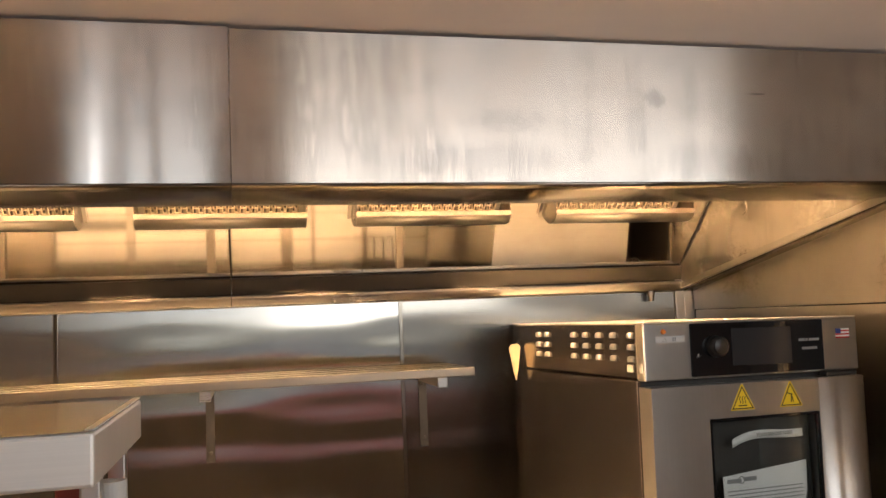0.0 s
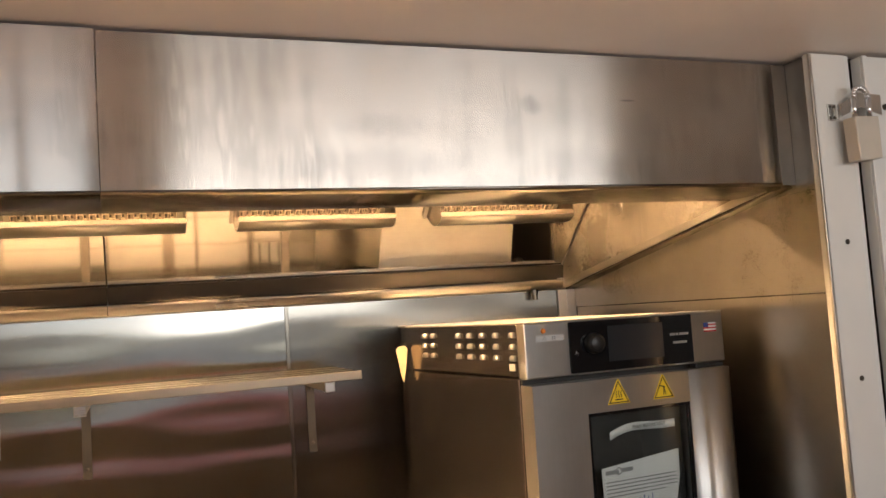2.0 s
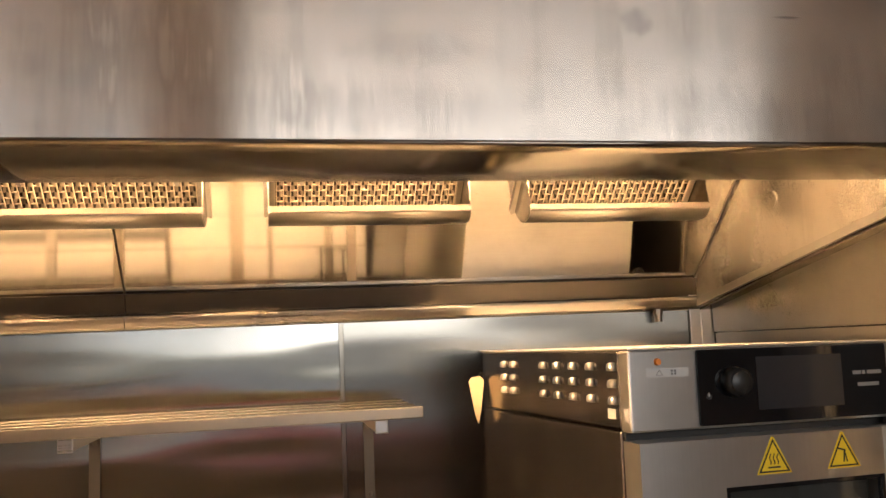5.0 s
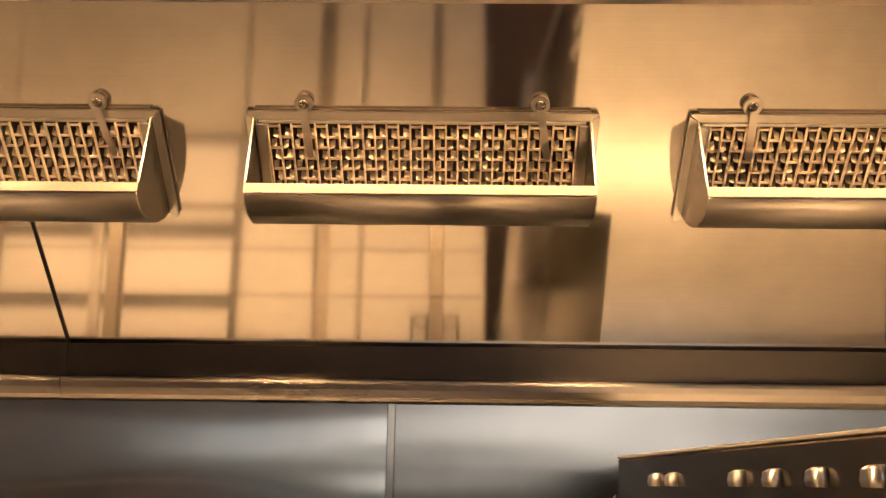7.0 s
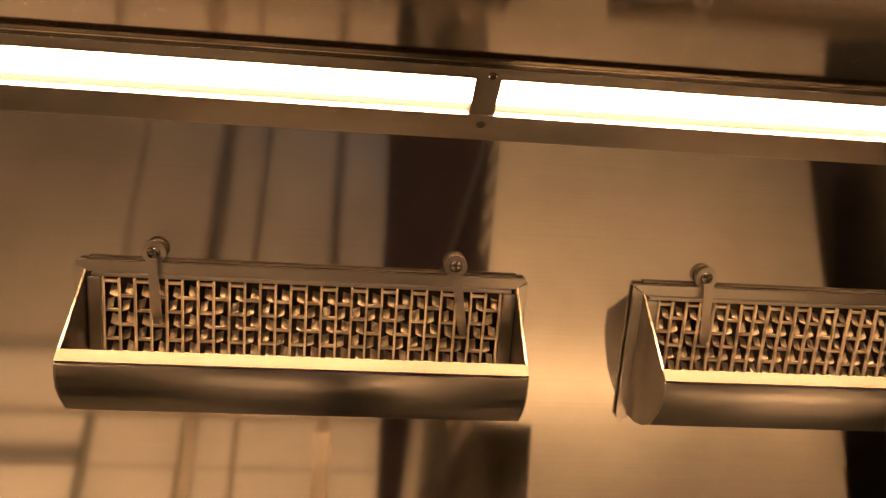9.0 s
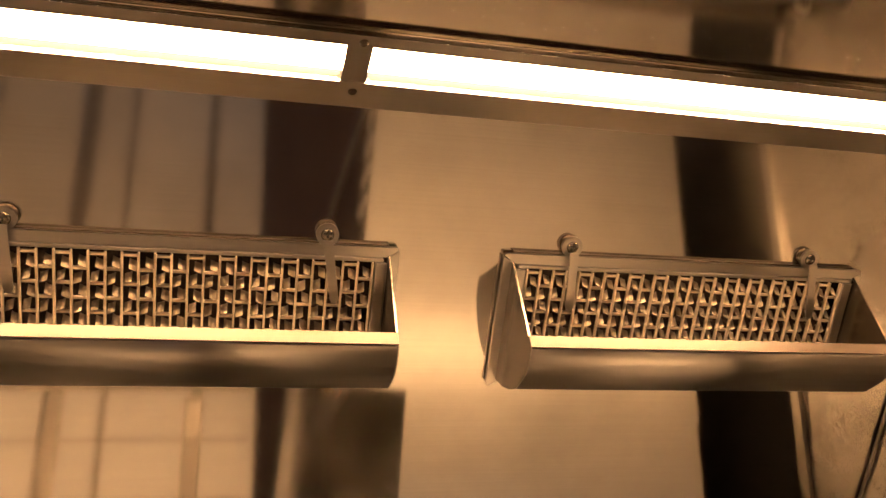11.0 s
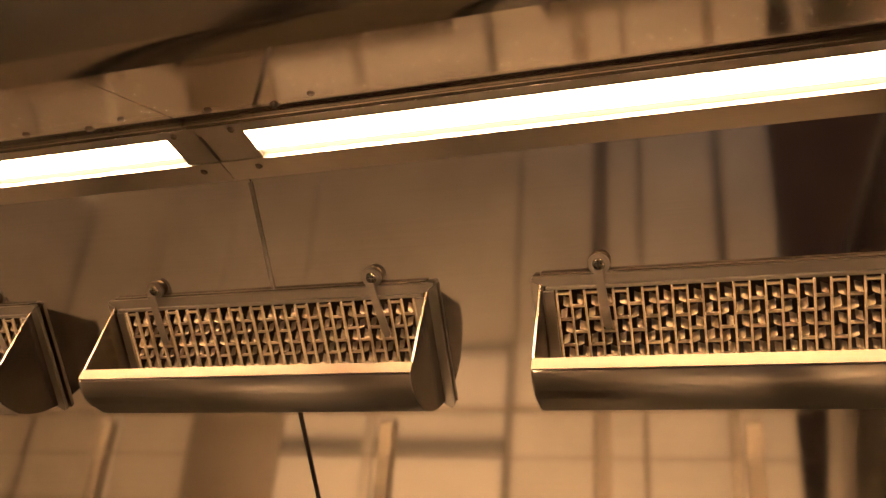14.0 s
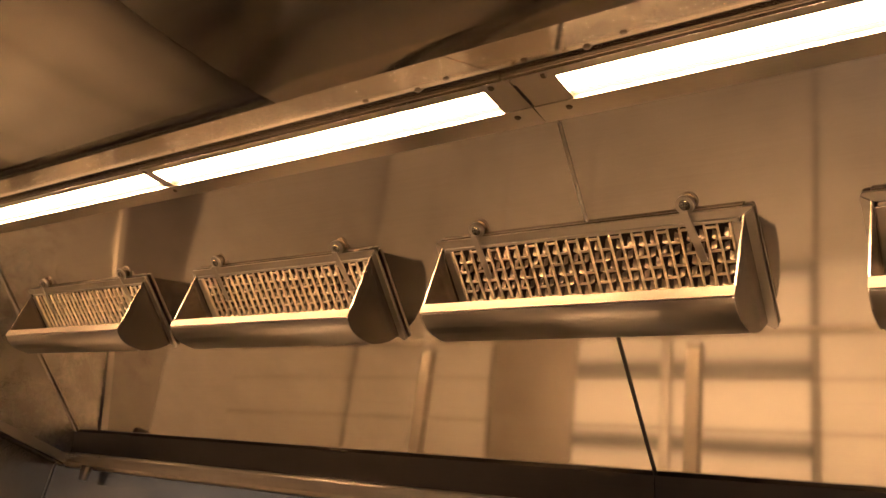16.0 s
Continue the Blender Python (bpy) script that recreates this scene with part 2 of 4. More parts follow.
lb.inputs["Emission Color"].default_value = LED_COLOUR
lb.inputs["Emission Strength"].default_value = LED_STRENGTH

LENS_EDGE = bpy.data.materials.new("led_lens_edge")
LENS_EDGE.use_nodes = True
et, en, eb = nodes_of(LENS_EDGE)
ec = en.new("ShaderNodeTexCoord")
em = en.new("ShaderNodeMapping")
em.inputs["Rotation"].default_value = (0, 0, radians(45))
et.links.new(ec.outputs["Object"], em.inputs["Vector"])
ek = en.new("ShaderNodeTexChecker")
ek.inputs["Scale"].default_value = 330.0
ek.inputs["Color1"].default_value = (0.98, 0.74, 0.38, 1)
ek.inputs["Color2"].default_value = (1.0, 0.90, 0.64, 1)
et.links.new(em.outputs["Vector"], ek.inputs["Vector"])
et.links.new(ek.outputs["Color"], eb.inputs["Emission Color"])
eb.inputs["Emission Strength"].default_value = 3.4

# ---- mesh helpers ----


def bm_box(bm, x0, x1, y0, y1, z0, z1, bevel=0.0):
    r = bmesh.ops.create_cube(bm, size=1.0)
    vs = r["verts"]
    for v in vs:
        v.co = Vector(((x0 + x1) / 2 + v.co.x * (x1 - x0), (y0 + y1) / 2 + v.co.y * (y1 - y0), (z0 + z1) / 2 + v.co.z * (z1 - z0)))
    if bevel > 0:
        es = list({e for v in vs for e in v.link_edges})
        bmesh.ops.bevel(bm, geom=es, offset=bevel, segments=2, profile=0.5, affect='EDGES')
    return bm


def bm_cyl(bm, p0, p1, r, seg=16, r2=None):
    p0, p1 = Vector(p0), Vector(p1)
    d = p1 - p0
    q = d.to_track_quat('Z', 'Y').to_matrix().to_4x4()
    m = Matrix.Translation((p0 + p1) / 2) @ q
    bmesh.ops.create_cone(bm, cap_ends=True, segments=seg, radius1=r, radius2=r if r2 is None else r2, depth=d.length, matrix=m)
    return bm


def bm_prism(bm, profile, x0, x1, axis="x"):
    """A closed profile of (y, z) points drawn out along x; axis "y": (x, z) along y; "z": (x, y) along z."""
    def P(a, b, s):
        return {"x": (s, a, b), "y": (a, s, b), "z": (a, b, s)}[axis]
    f = [bm.verts.new(P(a, b, x0)) for a, b in profile]
    k = [bm.verts.new(P(a, b, x1)) for a, b in profile]
    n = len(profile)
    bm.faces.new(f)
    bm.faces.new(list(reversed(k)))
    for i in range(n):
        j = (i + 1) % n
        bm.faces.new((f[j], f[i], k[i], k[j]))
    bmesh.ops.recalc_face_normals(bm, faces=bm.faces[:])
    return bm


def bm_sheet(bm, line, thick, x0, x1):
    """A bent sheet: an open (y, z) line thickened to its left and drawn out along x."""
    pts = [Vector(p) for p in line]
    off = []
    for i, p in enumerate(pts):
        a = (pts[i] - pts[i - 1]).normalized() if i else None
        b = (pts[i + 1] - pts[i]).normalized() if i < len(pts) - 1 else None
        d = ((a or b) + (b or a)).normalized()
        nrm = Vector((-d.y, d.x))
        c = max(0.35, nrm.dot(Vector((-(a or b).y, (a or b).x))))
        off.append(p + nrm * thick / c)
    return bm_prism(bm, [tuple(p) for p in pts] + [tuple(p) for p in reversed(off)], x0, x1)


def mesh_of(name, bm, material, smooth=False):
    me = bpy.data.meshes.new(name)
    uv = bm.loops.layers.uv.new("grain")
    for f in bm.faces:
        f.smooth = smooth
        nx, ny, nz = (abs(c) for c in f.normal)
        for lo in f.loops:
            c = lo.vert.co
            lo[uv].uv = (c.y, c.z) if nx > max(ny, nz) else ((c.x, c.z) if ny > nz else (c.x, c.y))
    bm.normal_update()
    bm.to_mesh(me)
    bm.free()
    me.materials.append(material)
    return me


def part(name, bm, material, parent, label="", smooth=False):
    ob = new(name, bm if isinstance(bm, bpy.types.Mesh) else mesh_of(name, bm, material, smooth))
    ob.parent = parent
    if label:
        tagged(ob, label)
    return ob


def solo(name, bm, material, label="", category="", group="", kind="", smooth=False):
    return tagged(new(name, mesh_of(name, bm, material, smooth)), label, category, group, kind)


def thing(name, m, label, category, group="", kind=""):
    ob = new(name)
    ob.empty_display_size = 0.05
    ob.matrix_world = m
    return tagged(ob, label, category, group, kind)


def boxed(x0, x1, y0, y1, z0, z1, bevel=0.0):
    return bm_box(bmesh.new(), x0, x1, y0, y1, z0, z1, bevel)


def rounded_rect(x0, x1, z0, z1, r, seg=4):
    pts = []
    for cx, cz, a0 in ((x1 - r, z1 - r, 0), (x0 + r, z1 - r, 90), (x0 + r, z0 + r, 180), (x1 - r, z0 + r, 270)):
        for i in range(seg + 1):
            a = radians(a0 + 90 * i / seg)
            pts.append((cx + r * math.cos(a), cz + r * math.sin(a)))
    return pts


def screw_mesh(r=0.0044):
    bm = bmesh.new()
    bm_cyl(bm, (0, 0, 0), (0, 0, 0.0012), r * 1.25, 14)
    bm_cyl(bm, (0, 0, 0.0012), (0, 0, 0.0034), r, 14, r * 0.62)
    bm_box(bm, -r * 0.5, r * 0.5, -0.0005, 0.0005, 0.0030, 0.0037)
    bm_box(bm, -0.0005, 0.0005, -r * 0.5, r * 0.5, 0.0030, 0.0037)
    return mesh_of("screw", bm, SCREW)


SCREW_MESH = screw_mesh()


def screw(parent, place, normal, spin=0.0):
    ob = new("screw", SCREW_MESH)
    ob.parent = parent
    q = Vector(normal).to_track_quat('Z', 'Y').to_matrix().to_4x4()
    ob.matrix_basis = Matrix.Translation(place) @ q @ pose(0, 0, 0, 0, 0, spin)
    return ob


# ---- the room ----
BACK, RIGHT, LEFT, CEIL, SOUTH = 2.68, 1.49, -1.30, 2.176, 0.05

solo("floor", boxed(LEFT - 0.1, 3.1, SOUTH - 0.1, BACK + 0.1, -0.06, 0.0), FLOOR, "dark brown kitchen floor", "floor", kind="structure")
solo("ceiling", boxed(LEFT - 0.1, 3.1, SOUTH - 0.1, BACK + 0.1, CEIL, CEIL + 0.08), CEILING, "off-white painted kitchen ceiling", "ceiling", kind="structure")
solo("ground", boxed(-400, 400, -400, 400, -0.9, -0.7), GROUND, "pale concrete ground outside", "ground", kind="structure")

wall_back = solo("wall_back", boxed(LEFT - 0.1, 3.1, BACK + 0.004, BACK + 0.1, 0, CEIL - 0.003), STEEL_DARK, "wall behind the steel sheets", "wall", kind="structure")
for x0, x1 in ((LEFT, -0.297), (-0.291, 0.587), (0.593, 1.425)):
    part("steel_sheet", boxed(x0, x1, BACK, BACK + 0.003, 0.0, 1.79, 0.0008), STEEL_WALL if x0 < 0.5 else STEEL_WALL_SHADED, wall_back)
for x in (-0.294, 0.590):
    bm = boxed(x - 0.0055, x + 0.0055, BACK - 0.0035, BACK - 0.0005, 0.0, 1.775, 0.001)
    part("seam_strip", bm, STEEL_DARK, wall_back, "narrow steel joint strip")
part("corner_post", boxed(1.428, 1.4885, BACK - 0.006, BACK + 0.003, 0.0, 1.79, 0.001), STEEL_TRIM, wall_back, "steel corner strip")
part("corner_bead", boxed(1.455, 1.459, BACK - 0.009, BACK - 0.006, 0.0, 1.74, 0.001), STEEL_TRIM, wall_back)

wall_right = solo("wall_right", boxed(RIGHT + 0.003, 3.1, 1.674, BACK + 0.004, 0, CEIL - 0.003), STEEL_DARK, "end wall beside the hood", "wall", kind="structure")
part("steel_sheet", boxed(RIGHT, RIGHT + 0.003, 1.668, BACK - 0.008, 0.0, 1.690), STEEL_WALL_DULL, wall_right)
part("steel_sheet", boxed(RIGHT - 0.005, RIGHT + 0.003, 1.668, BACK - 0.010, 1.693, 1.900, 0.001), STEEL_WALL_DULL, wall_right, "upper steel sheet with a folded lower edge")
part("steel_sheet", boxed(RIGHT, RIGHT + 0.003, 1.668, BACK - 0.008, 1.902, CEIL - 0.004), STEEL_WALL_DULL, wall_right)

wall_left = solo("wall_left", boxed(LEFT - 0.1, LEFT - 0.004, SOUTH, BACK + 0.003, 0, CEIL - 0.003), WHITE_WALL, "white end wall", "wall", kind="structure")
part("steel_sheet", boxed(LEFT - 0.003, LEFT, 1.55, BACK - 0.004, 1.60, CEIL - 0.004), STEEL_WALL_DULL, wall_left)
part("lower_panel", boxed(LEFT - 0.003, LEFT, 1.55, BACK - 0.004, 0.0, 1.597), STEEL_TABLE_DULL, wall_left, "scuffed lower panel")

wall_return = solo("wall_return", boxed(RIGHT - 0.012, 1.573, 1.650, 1.667, 0, CEIL - 0.004, 0.002), WHITE_WALL, "off-white door frame panel", "wall", kind="structure")
part("frame_stop", boxed(1.573, 1.588, 1.656, 1.667, 0, CEIL - 0.004, 0.001), DOOR_PAINT, wall_return)
part("edge_trim", boxed(RIGHT - 0.015, RIGHT - 0.009, 1.646, 1.652, 0, CEIL - 0.006, 0.001), STEEL_TRIM, wall_return, "thin metal edge trim")
for z in (1.25, 1.52, 1.79):
    screw(wall_return, (1.530, 1.6495, z), (0, -1, 0), z * 40)
door_1 = solo("door_1", boxed(1.604, 2.60, 1.640, 1.667, 0.02, 2.168, 0.003), DOOR_PAINT, "white metal door, closed", "door", kind="structure")
part("hinge_side_strip", boxed(1.604, 1.616, 1.634, 1.6395, 0.02, 2.168, 0.001), DOOR_PAINT, door_1)
solo("wall_east", boxed(3.0, 3.1, SOUTH, 1.65, 0, CEIL - 0.003), WHITE_WALL, "white far wall", "wall", kind="structure")

# the serving side with its two openings
ws = thing("wall_serving", Matrix.Identity(4), "serving wall with two window openings", "wall", kind="structure")
xa0, xa1, za0, za1 = WIN_A
xb0, xb1, zb0, zb1 = WIN_B
for nm, b, mt in (("wall_piece", (LEFT, xb0, 0, CEIL - 0.003), BROWN_WALL), ("wall_piece", (xb1, xa0, 1.72, CEIL - 0.003), BROWN_WALL), ("wall_piece", (xb1, xa0, 0, za0), BROWN_WALL), ("wall_piece", (xa1, 3.0, 0, CEIL - 0.003), BROWN_WALL),
                  ("wall_piece", (xb0, xb1, 0, zb0), BROWN_WALL), ("wall_piece", (xa0, xa1, 0, za0), BROWN_WALL),
                  ("wall_piece", (xb0, xb1, zb1, CEIL - 0.003), WHITE_WALL), ("wall_piece", (xa0, xa1, za1, CEIL - 0.003), WHITE_WALL)):
    part(nm, boxed(b[0], b[1], SOUTH - 0.1, SOUTH, b[2], b[3]), mt, ws)
# Unseen bars before the lamp, added to stripe the front panel's reflection.
for x in (-0.26, -0.12):
    part("stripe_bar", boxed(x - 0.018, x + 0.018, SOUTH - 0.006, SOUTH - 0.001, 1.70, zb1), BROWN_WALL, ws)
# Unseen red board, added to give the red band mirrored in the back wall.
bm = bm_prism(bmesh.new(), [(SOUTH - 0.11, 1.13), (SOUTH - 0.11, 1.16), (SOUTH - 0.34, 1.23), (SOUTH - 0.34, 1.20)], -0.40, 2.0)
solo("reflected_red_board", bm, RED_PAINT, "red board outside the serving windows, added for its reflection", "flap board")

# ---- hood ----
A0 = Vector((0.0, 2.669, 1.825))
SLOPE = radians(42.0)
UP = Vector((0, -math.cos(SLOPE), math.sin(SLOPE)))
OUT = Vector((0, -math.sin(SLOPE), -math.cos(SLOPE)))


def on_panel(v, w=0.0):
    p = A0 + UP * v + OUT * w
    return (p.y, p.z)


HX0, HX1, SEAM, FSEAM = -1.240, 1.452, 0.138, 0.017
FRONT, LIP_BACK, LIP_Z = 1.725, 1.932, 1.916


def hood(x0, x1, end):
    """One hood section between x0 and x1; end: -1 or 1, the side that its end panel closes."""
    h = thing("exhaust_hood", Matrix.Identity(4), "stainless steel kitchen exhaust hood with warm strip lights", "exhaust hood", "hood sections")
    g = 0.0007
    f0, f1 = (x0, x1 + FSEAM) if end < 0 else (x0 + FSEAM, x1)
    lean = 0.009 if end < 0 else 0.0
    part("front_panel", bm_sheet(bmesh.new(), [(FRONT - lean, CEIL - 0.006), (FRONT + lean, LIP_Z + 0.004)], 0.003, f0 + g, f1 - g), STEEL_FRONT if end > 0 else STEEL_FRONT_CLEAN, h, "smudged brushed steel front panel")
    # folded lower lip with rounded nose
    nose = [(FRONT - 0.002, LIP_Z + 0.006), (FRONT - 0.002, LIP_Z + 0.002), (FRONT + 0.001, LIP_Z - 0.001)]
    curve = [(FRONT + 0.001 + (LIP_BACK - FRONT) * i / 10, LIP_Z - 0.001 - 0.009 * math.sin(math.pi * i / 10)) for i in range(1, 10)]
    part("lower_lip", bm_sheet(bmesh.new(), nose + curve + [(LIP_BACK, LIP_Z), (LIP_BACK + 0.001, LIP_Z + 0.03)], 0.0025, f0 + g, f1 - g), STEEL_LIP if end > 0 else STEEL_LIP_SHADED, h, "rounded steel lower lip", True)
    part("inner_front", boxed(x0 + g, x1 - g, LIP_BACK + 0.002, LIP_BACK + 0.005, LIP_Z + 0.02, 2.163), STEEL_HOOD, h)
    part("top_sheet", boxed(x0 + g, x1 - g, LIP_BACK + 0.006, 2.36, 2.1635, 2.1665), STEEL_DARK, h, "dull steel top sheet")
    back = part("back_panel", bm_sheet(bmesh.new(), [on_panel(0.0), on_panel(0.487)], -0.003, x0 + g, x1 - g), STEEL_HOOD, h, "sloping brushed steel back panel")
    # gutter: upright trough and a bright rolled edge under it
    y, z = A0.y, A0.z
    part("gutter", bm_sheet(bmesh.new(), [(y + 0.004, z - 0.0005), (y - 0.004, z - 0.002), (y + 0.008, z - 0.044), (y + 0.004, z - 0.047)], -0.002, x0 + g, x1 - g), STEEL_GUTTER, h, "greasy steel gutter, darkened for shade")
    part("gutter_edge", bm_sheet(bmesh.new(), [(y + 0.004, z - 0.0475), (y - 0.008, z - 0.048), (y - 0.0105, z - 0.050), (y - 0.011, z - 0.053), (y - 0.009, z - 0.060), (y - 0.005, z - 0.069), (y - 0.001, z - 0.073), (y + 0.008, z - 0.075)], -0.002, x0 + g, x1 - g), STEEL_SCOOP, h, "rolled gutter edge")
    # light housing and the strip before it
    part("light_housing", bm_sheet(bmesh.new(), [(2.300, 2.137), (2.290, 2.129), (2.262, 2.129), (2.261, 2.145)], 0.002, x0 + g, x1 - g), STEEL_TRIM, h)
    part("light_housing", bm_sheet(bmesh.new(), [(2.217, 2.145), (2.216, 2.129), (2.200, 2.129), (2.200, 2.160)], 0.002, x0 + g, x1 - g), STEEL_TRIM, h)
    part("front_strip", bm_sheet(bmesh.new(), [(2.196, 2.128), (LIP_BACK + 0.006, 2.010)], 0.002, x0 + g, x1 - g), STEEL_HOOD, h, "sloping steel soffit before the lights")
    # Rail added to block lens light on the soffit and stand for gap shade.
    part("strip_gap", boxed(x0 + g, x1 - g, 2.1925, 2.1990, 2.1195, 2.150, 0.001), STEEL_DARK, h, "dark rail standing for the shaded gap before the lights")
    # end panel and its bottom rail
    xe = x1 if end > 0 else x0
    xi = xe - 0.004 * end
    prof = [(2.672, 1.752), (2.666, 1.826), on_panel(0.486), (LIP_BACK, 2.163), (FRONT + 0.005, 2.163), (FRONT + 0.005, LIP_Z + 0.006)]
    part("end_panel", bm_prism(bmesh.new(), prof, min(xe, xi), max(xe, xi)), STEEL_END, h, "steel end panel")
    rail = [(2.670, 1.754), (2.670, 1.772), (FRONT + 0.02, 1.928), (FRONT + 0.005, 1.916)]
    xr = xe - 0.012 * end
    part("end_rail", bm_prism(bmesh.new(), rail, min(xi - 0.001 * end, xr), max(xi - 0.001 * end, xr)), STEEL_TRIM, h, "sloping folded steel rail")
    # Dark steel here carries the shade on the underside of the rail.
    rail2 = [(2.670, 1.7475), (2.670, 1.7675), (FRONT + 0.02, 1.9235), (FRONT + 0.005, 1.9115)]
    xs = xe + 0.032 * end
    part("end_flange", bm_prism(bmesh.new(), rail2, min(xe + 0.001 * end, xs), max(xe + 0.001 * end, xs)), STEEL_DARK, h, "folded flange with underside shade in its colour")
    # bead where the sloping panel meets the end
    bm = bmesh.new()
    a, b = on_panel(0.002, 0.003), on_panel(0.48, 0.003)
    bm_cyl(bm, (xi - 0.003 * end, *a), (xi - 0.003 * end, *b), 0.0022, 8)
    part("weld_bead", bm, STEEL_TRIM, h)
    # round cap in the end panel
    bm = bmesh.new()
    bm_cyl(bm, (xi, 2.33, 1.955), (xi - 0.003 * end, 2.33, 1.955), 0.020, 28, 0.0185)
    part("cap", bm, STEEL_END, h, "round steel blanking cap")
    # drain plug under the gutter
    bm = bmesh.new()
    xp = xe - 0.115 * end
    bm_cyl(bm, (xp, 2.655, 1.752), (xp, 2.655, 1.738), 0.012, 8)
    bm_cyl(bm, (xp, 2.655, 1.738), (xp, 2.655, 1.722), 0.009, 16)
    part("drain_plug", bm, SCREW, h, "brass-coloured drain plug")
    return h


def lens(h, x0, x1):
    """A lit strip lens in its slot, with a frame bar and screws at each end."""
    bm = bmesh.new()
    bm_prism(bm, [(x0, 2.2215), (x0 + 0.004, 2.2175), (x1 - 0.004, 2.2175), (x1, 2.2215), (x1, 2.2525), (x0, 2.2525)], 2.1330, 2.1370, "z")
    le = part("lens", bm, LENS, h, "lit warm white ribbed lens")
    part("lens_edge", bm_prism(bmesh.new(), [(x0, 2.2526), (x1, 2.2526), (x1, 2.2565), (x1 - 0.004, 2.2605), (x0 + 0.004, 2.2605), (x0, 2.2565)], 2.1330, 2.1370, "z"), LENS_EDGE, le, "yellow ribbed lens edge")


def lens_bar(h, x0, x1, screws):
    part("lens_frame", boxed(x0, x1, 2.2160, 2.2620, 2.1285, 2.131), STEEL_TRIM, h)
    part("lens_wall", boxed(x0, x1, 2.2160, 2.2620, 2.1312, 2.145), STEEL_TRIM, h)
    for i, x in enumerate(screws):
        screw(h, (x + 0.001, 2.2135, 2.1288), (0, 0, -1), 20 + i * 50)
        screw(h, (x, 2.2715, 2.1288), (0, 0, -1), 70 + i * 35)


hood_r = hood(SEAM, HX1, 1)
hood_l = hood(HX0, SEAM, -1)
for h, spans in ((hood_r, ((0.188, 0.766), (0.788, 1.366))), (hood_l, ((-0.496, 0.100), (-1.115, -0.518)))):
    for x0, x1 in spans:
        lens(h, x0, x1)
lens_bar(hood_r, SEAM + 0.002, 0.1875, (0.176,))
lens_bar(hood_r, 0.7665, 0.7875, (0.778,))
lens_bar(hood_r, 1.3665, HX1 - 0.006, (1.385,))
lens_bar(hood_l, 0.1005, SEAM - 0.002, (0.112,))
lens_bar(hood_l, -0.5175, -0.4965, (-0.508,))
lens_bar(hood_l, HX0 + 0.006, -1.1155, (-1.13,))


bm = bmesh.new()
bm_cyl(bm, (SEAM, *on_panel(0.003, 0.001)), (SEAM, *on_panel(0.475, 0.001)), 0.0022, 8)
part("seam_fold", bm, BLACK_GAP, hood_l, "dark joint between the hood sections", True)


def access_plate(h, x0, x1):
    """A thin cover plate screwed on the sloping strip."""
    d = Vector((0, 2.104 - 2.196, 2.092 - 2.128)).normalized()
    nrm = Vector((0, d.z, -d.y)) * (-1 if d.y > 0 else 1)
    if nrm.z > 0:
        nrm = -nrm
    o = Vector((0, 2.196, 2.128))
    bm = bmesh.new()
    r = [(x, s) for x, s in rounded_rect(x0, x1, 0.010, 0.0985, 0.010)]
    lo = [bm.verts.new(Vector((x, 0, 0)) + o + d * s + nrm * 0.0005) for x, s in r]
    hi = [bm.verts.new(Vector((x, 0, 0)) + o + d * s + nrm * 0.0022) for x, s in r]
    bm.faces.new(hi)
    bm.faces.new(list(reversed(lo)))
    for i in range(len(r)):
        j = (i + 1) % len(r)
        bm.faces.new((lo[i], lo[j], hi[j], hi[i]))
    bmesh.ops.recalc_face_normals(bm, faces=bm.faces[:])
    p = part("access_plate", bm, STEEL_HOOD, h, "screwed steel cover plate")
    for x, s in ((x0 + 0.022, 0.030), ((x0 + x1) / 2 + 0.01, 0.022), (x1 - 0.022, 0.036)):
        screw(p, Vector((x, 0, 0)) + o + d * s + nrm * 0.002, nrm, x * 300)


access_plate(hood_r, 0.160, 0.310)
access_plate(hood_l, -0.045, 0.115)

# narrow steel filler between hood and end wall
solo("filler_strip", bm_sheet(bmesh.new(), [(FRONT + 0.003, CEIL - 0.006), (FRONT + 0.003, LIP_Z + 0.002)], 0.003, HX1 + 0.002, RIGHT - 0.0008), STEEL_TRIM, "narrow brushed steel filler strip beside the hood", "filler strip")

# ---- grease filters ----
FW = 0.392
RIB_COLS = 26


def filter_frame():
    return Matrix(((1, 0, 0, 0), (0, UP.y, OUT.y, A0.y), (0, UP.z, OUT.z, A0.z), (0, 0, 0, 1)))


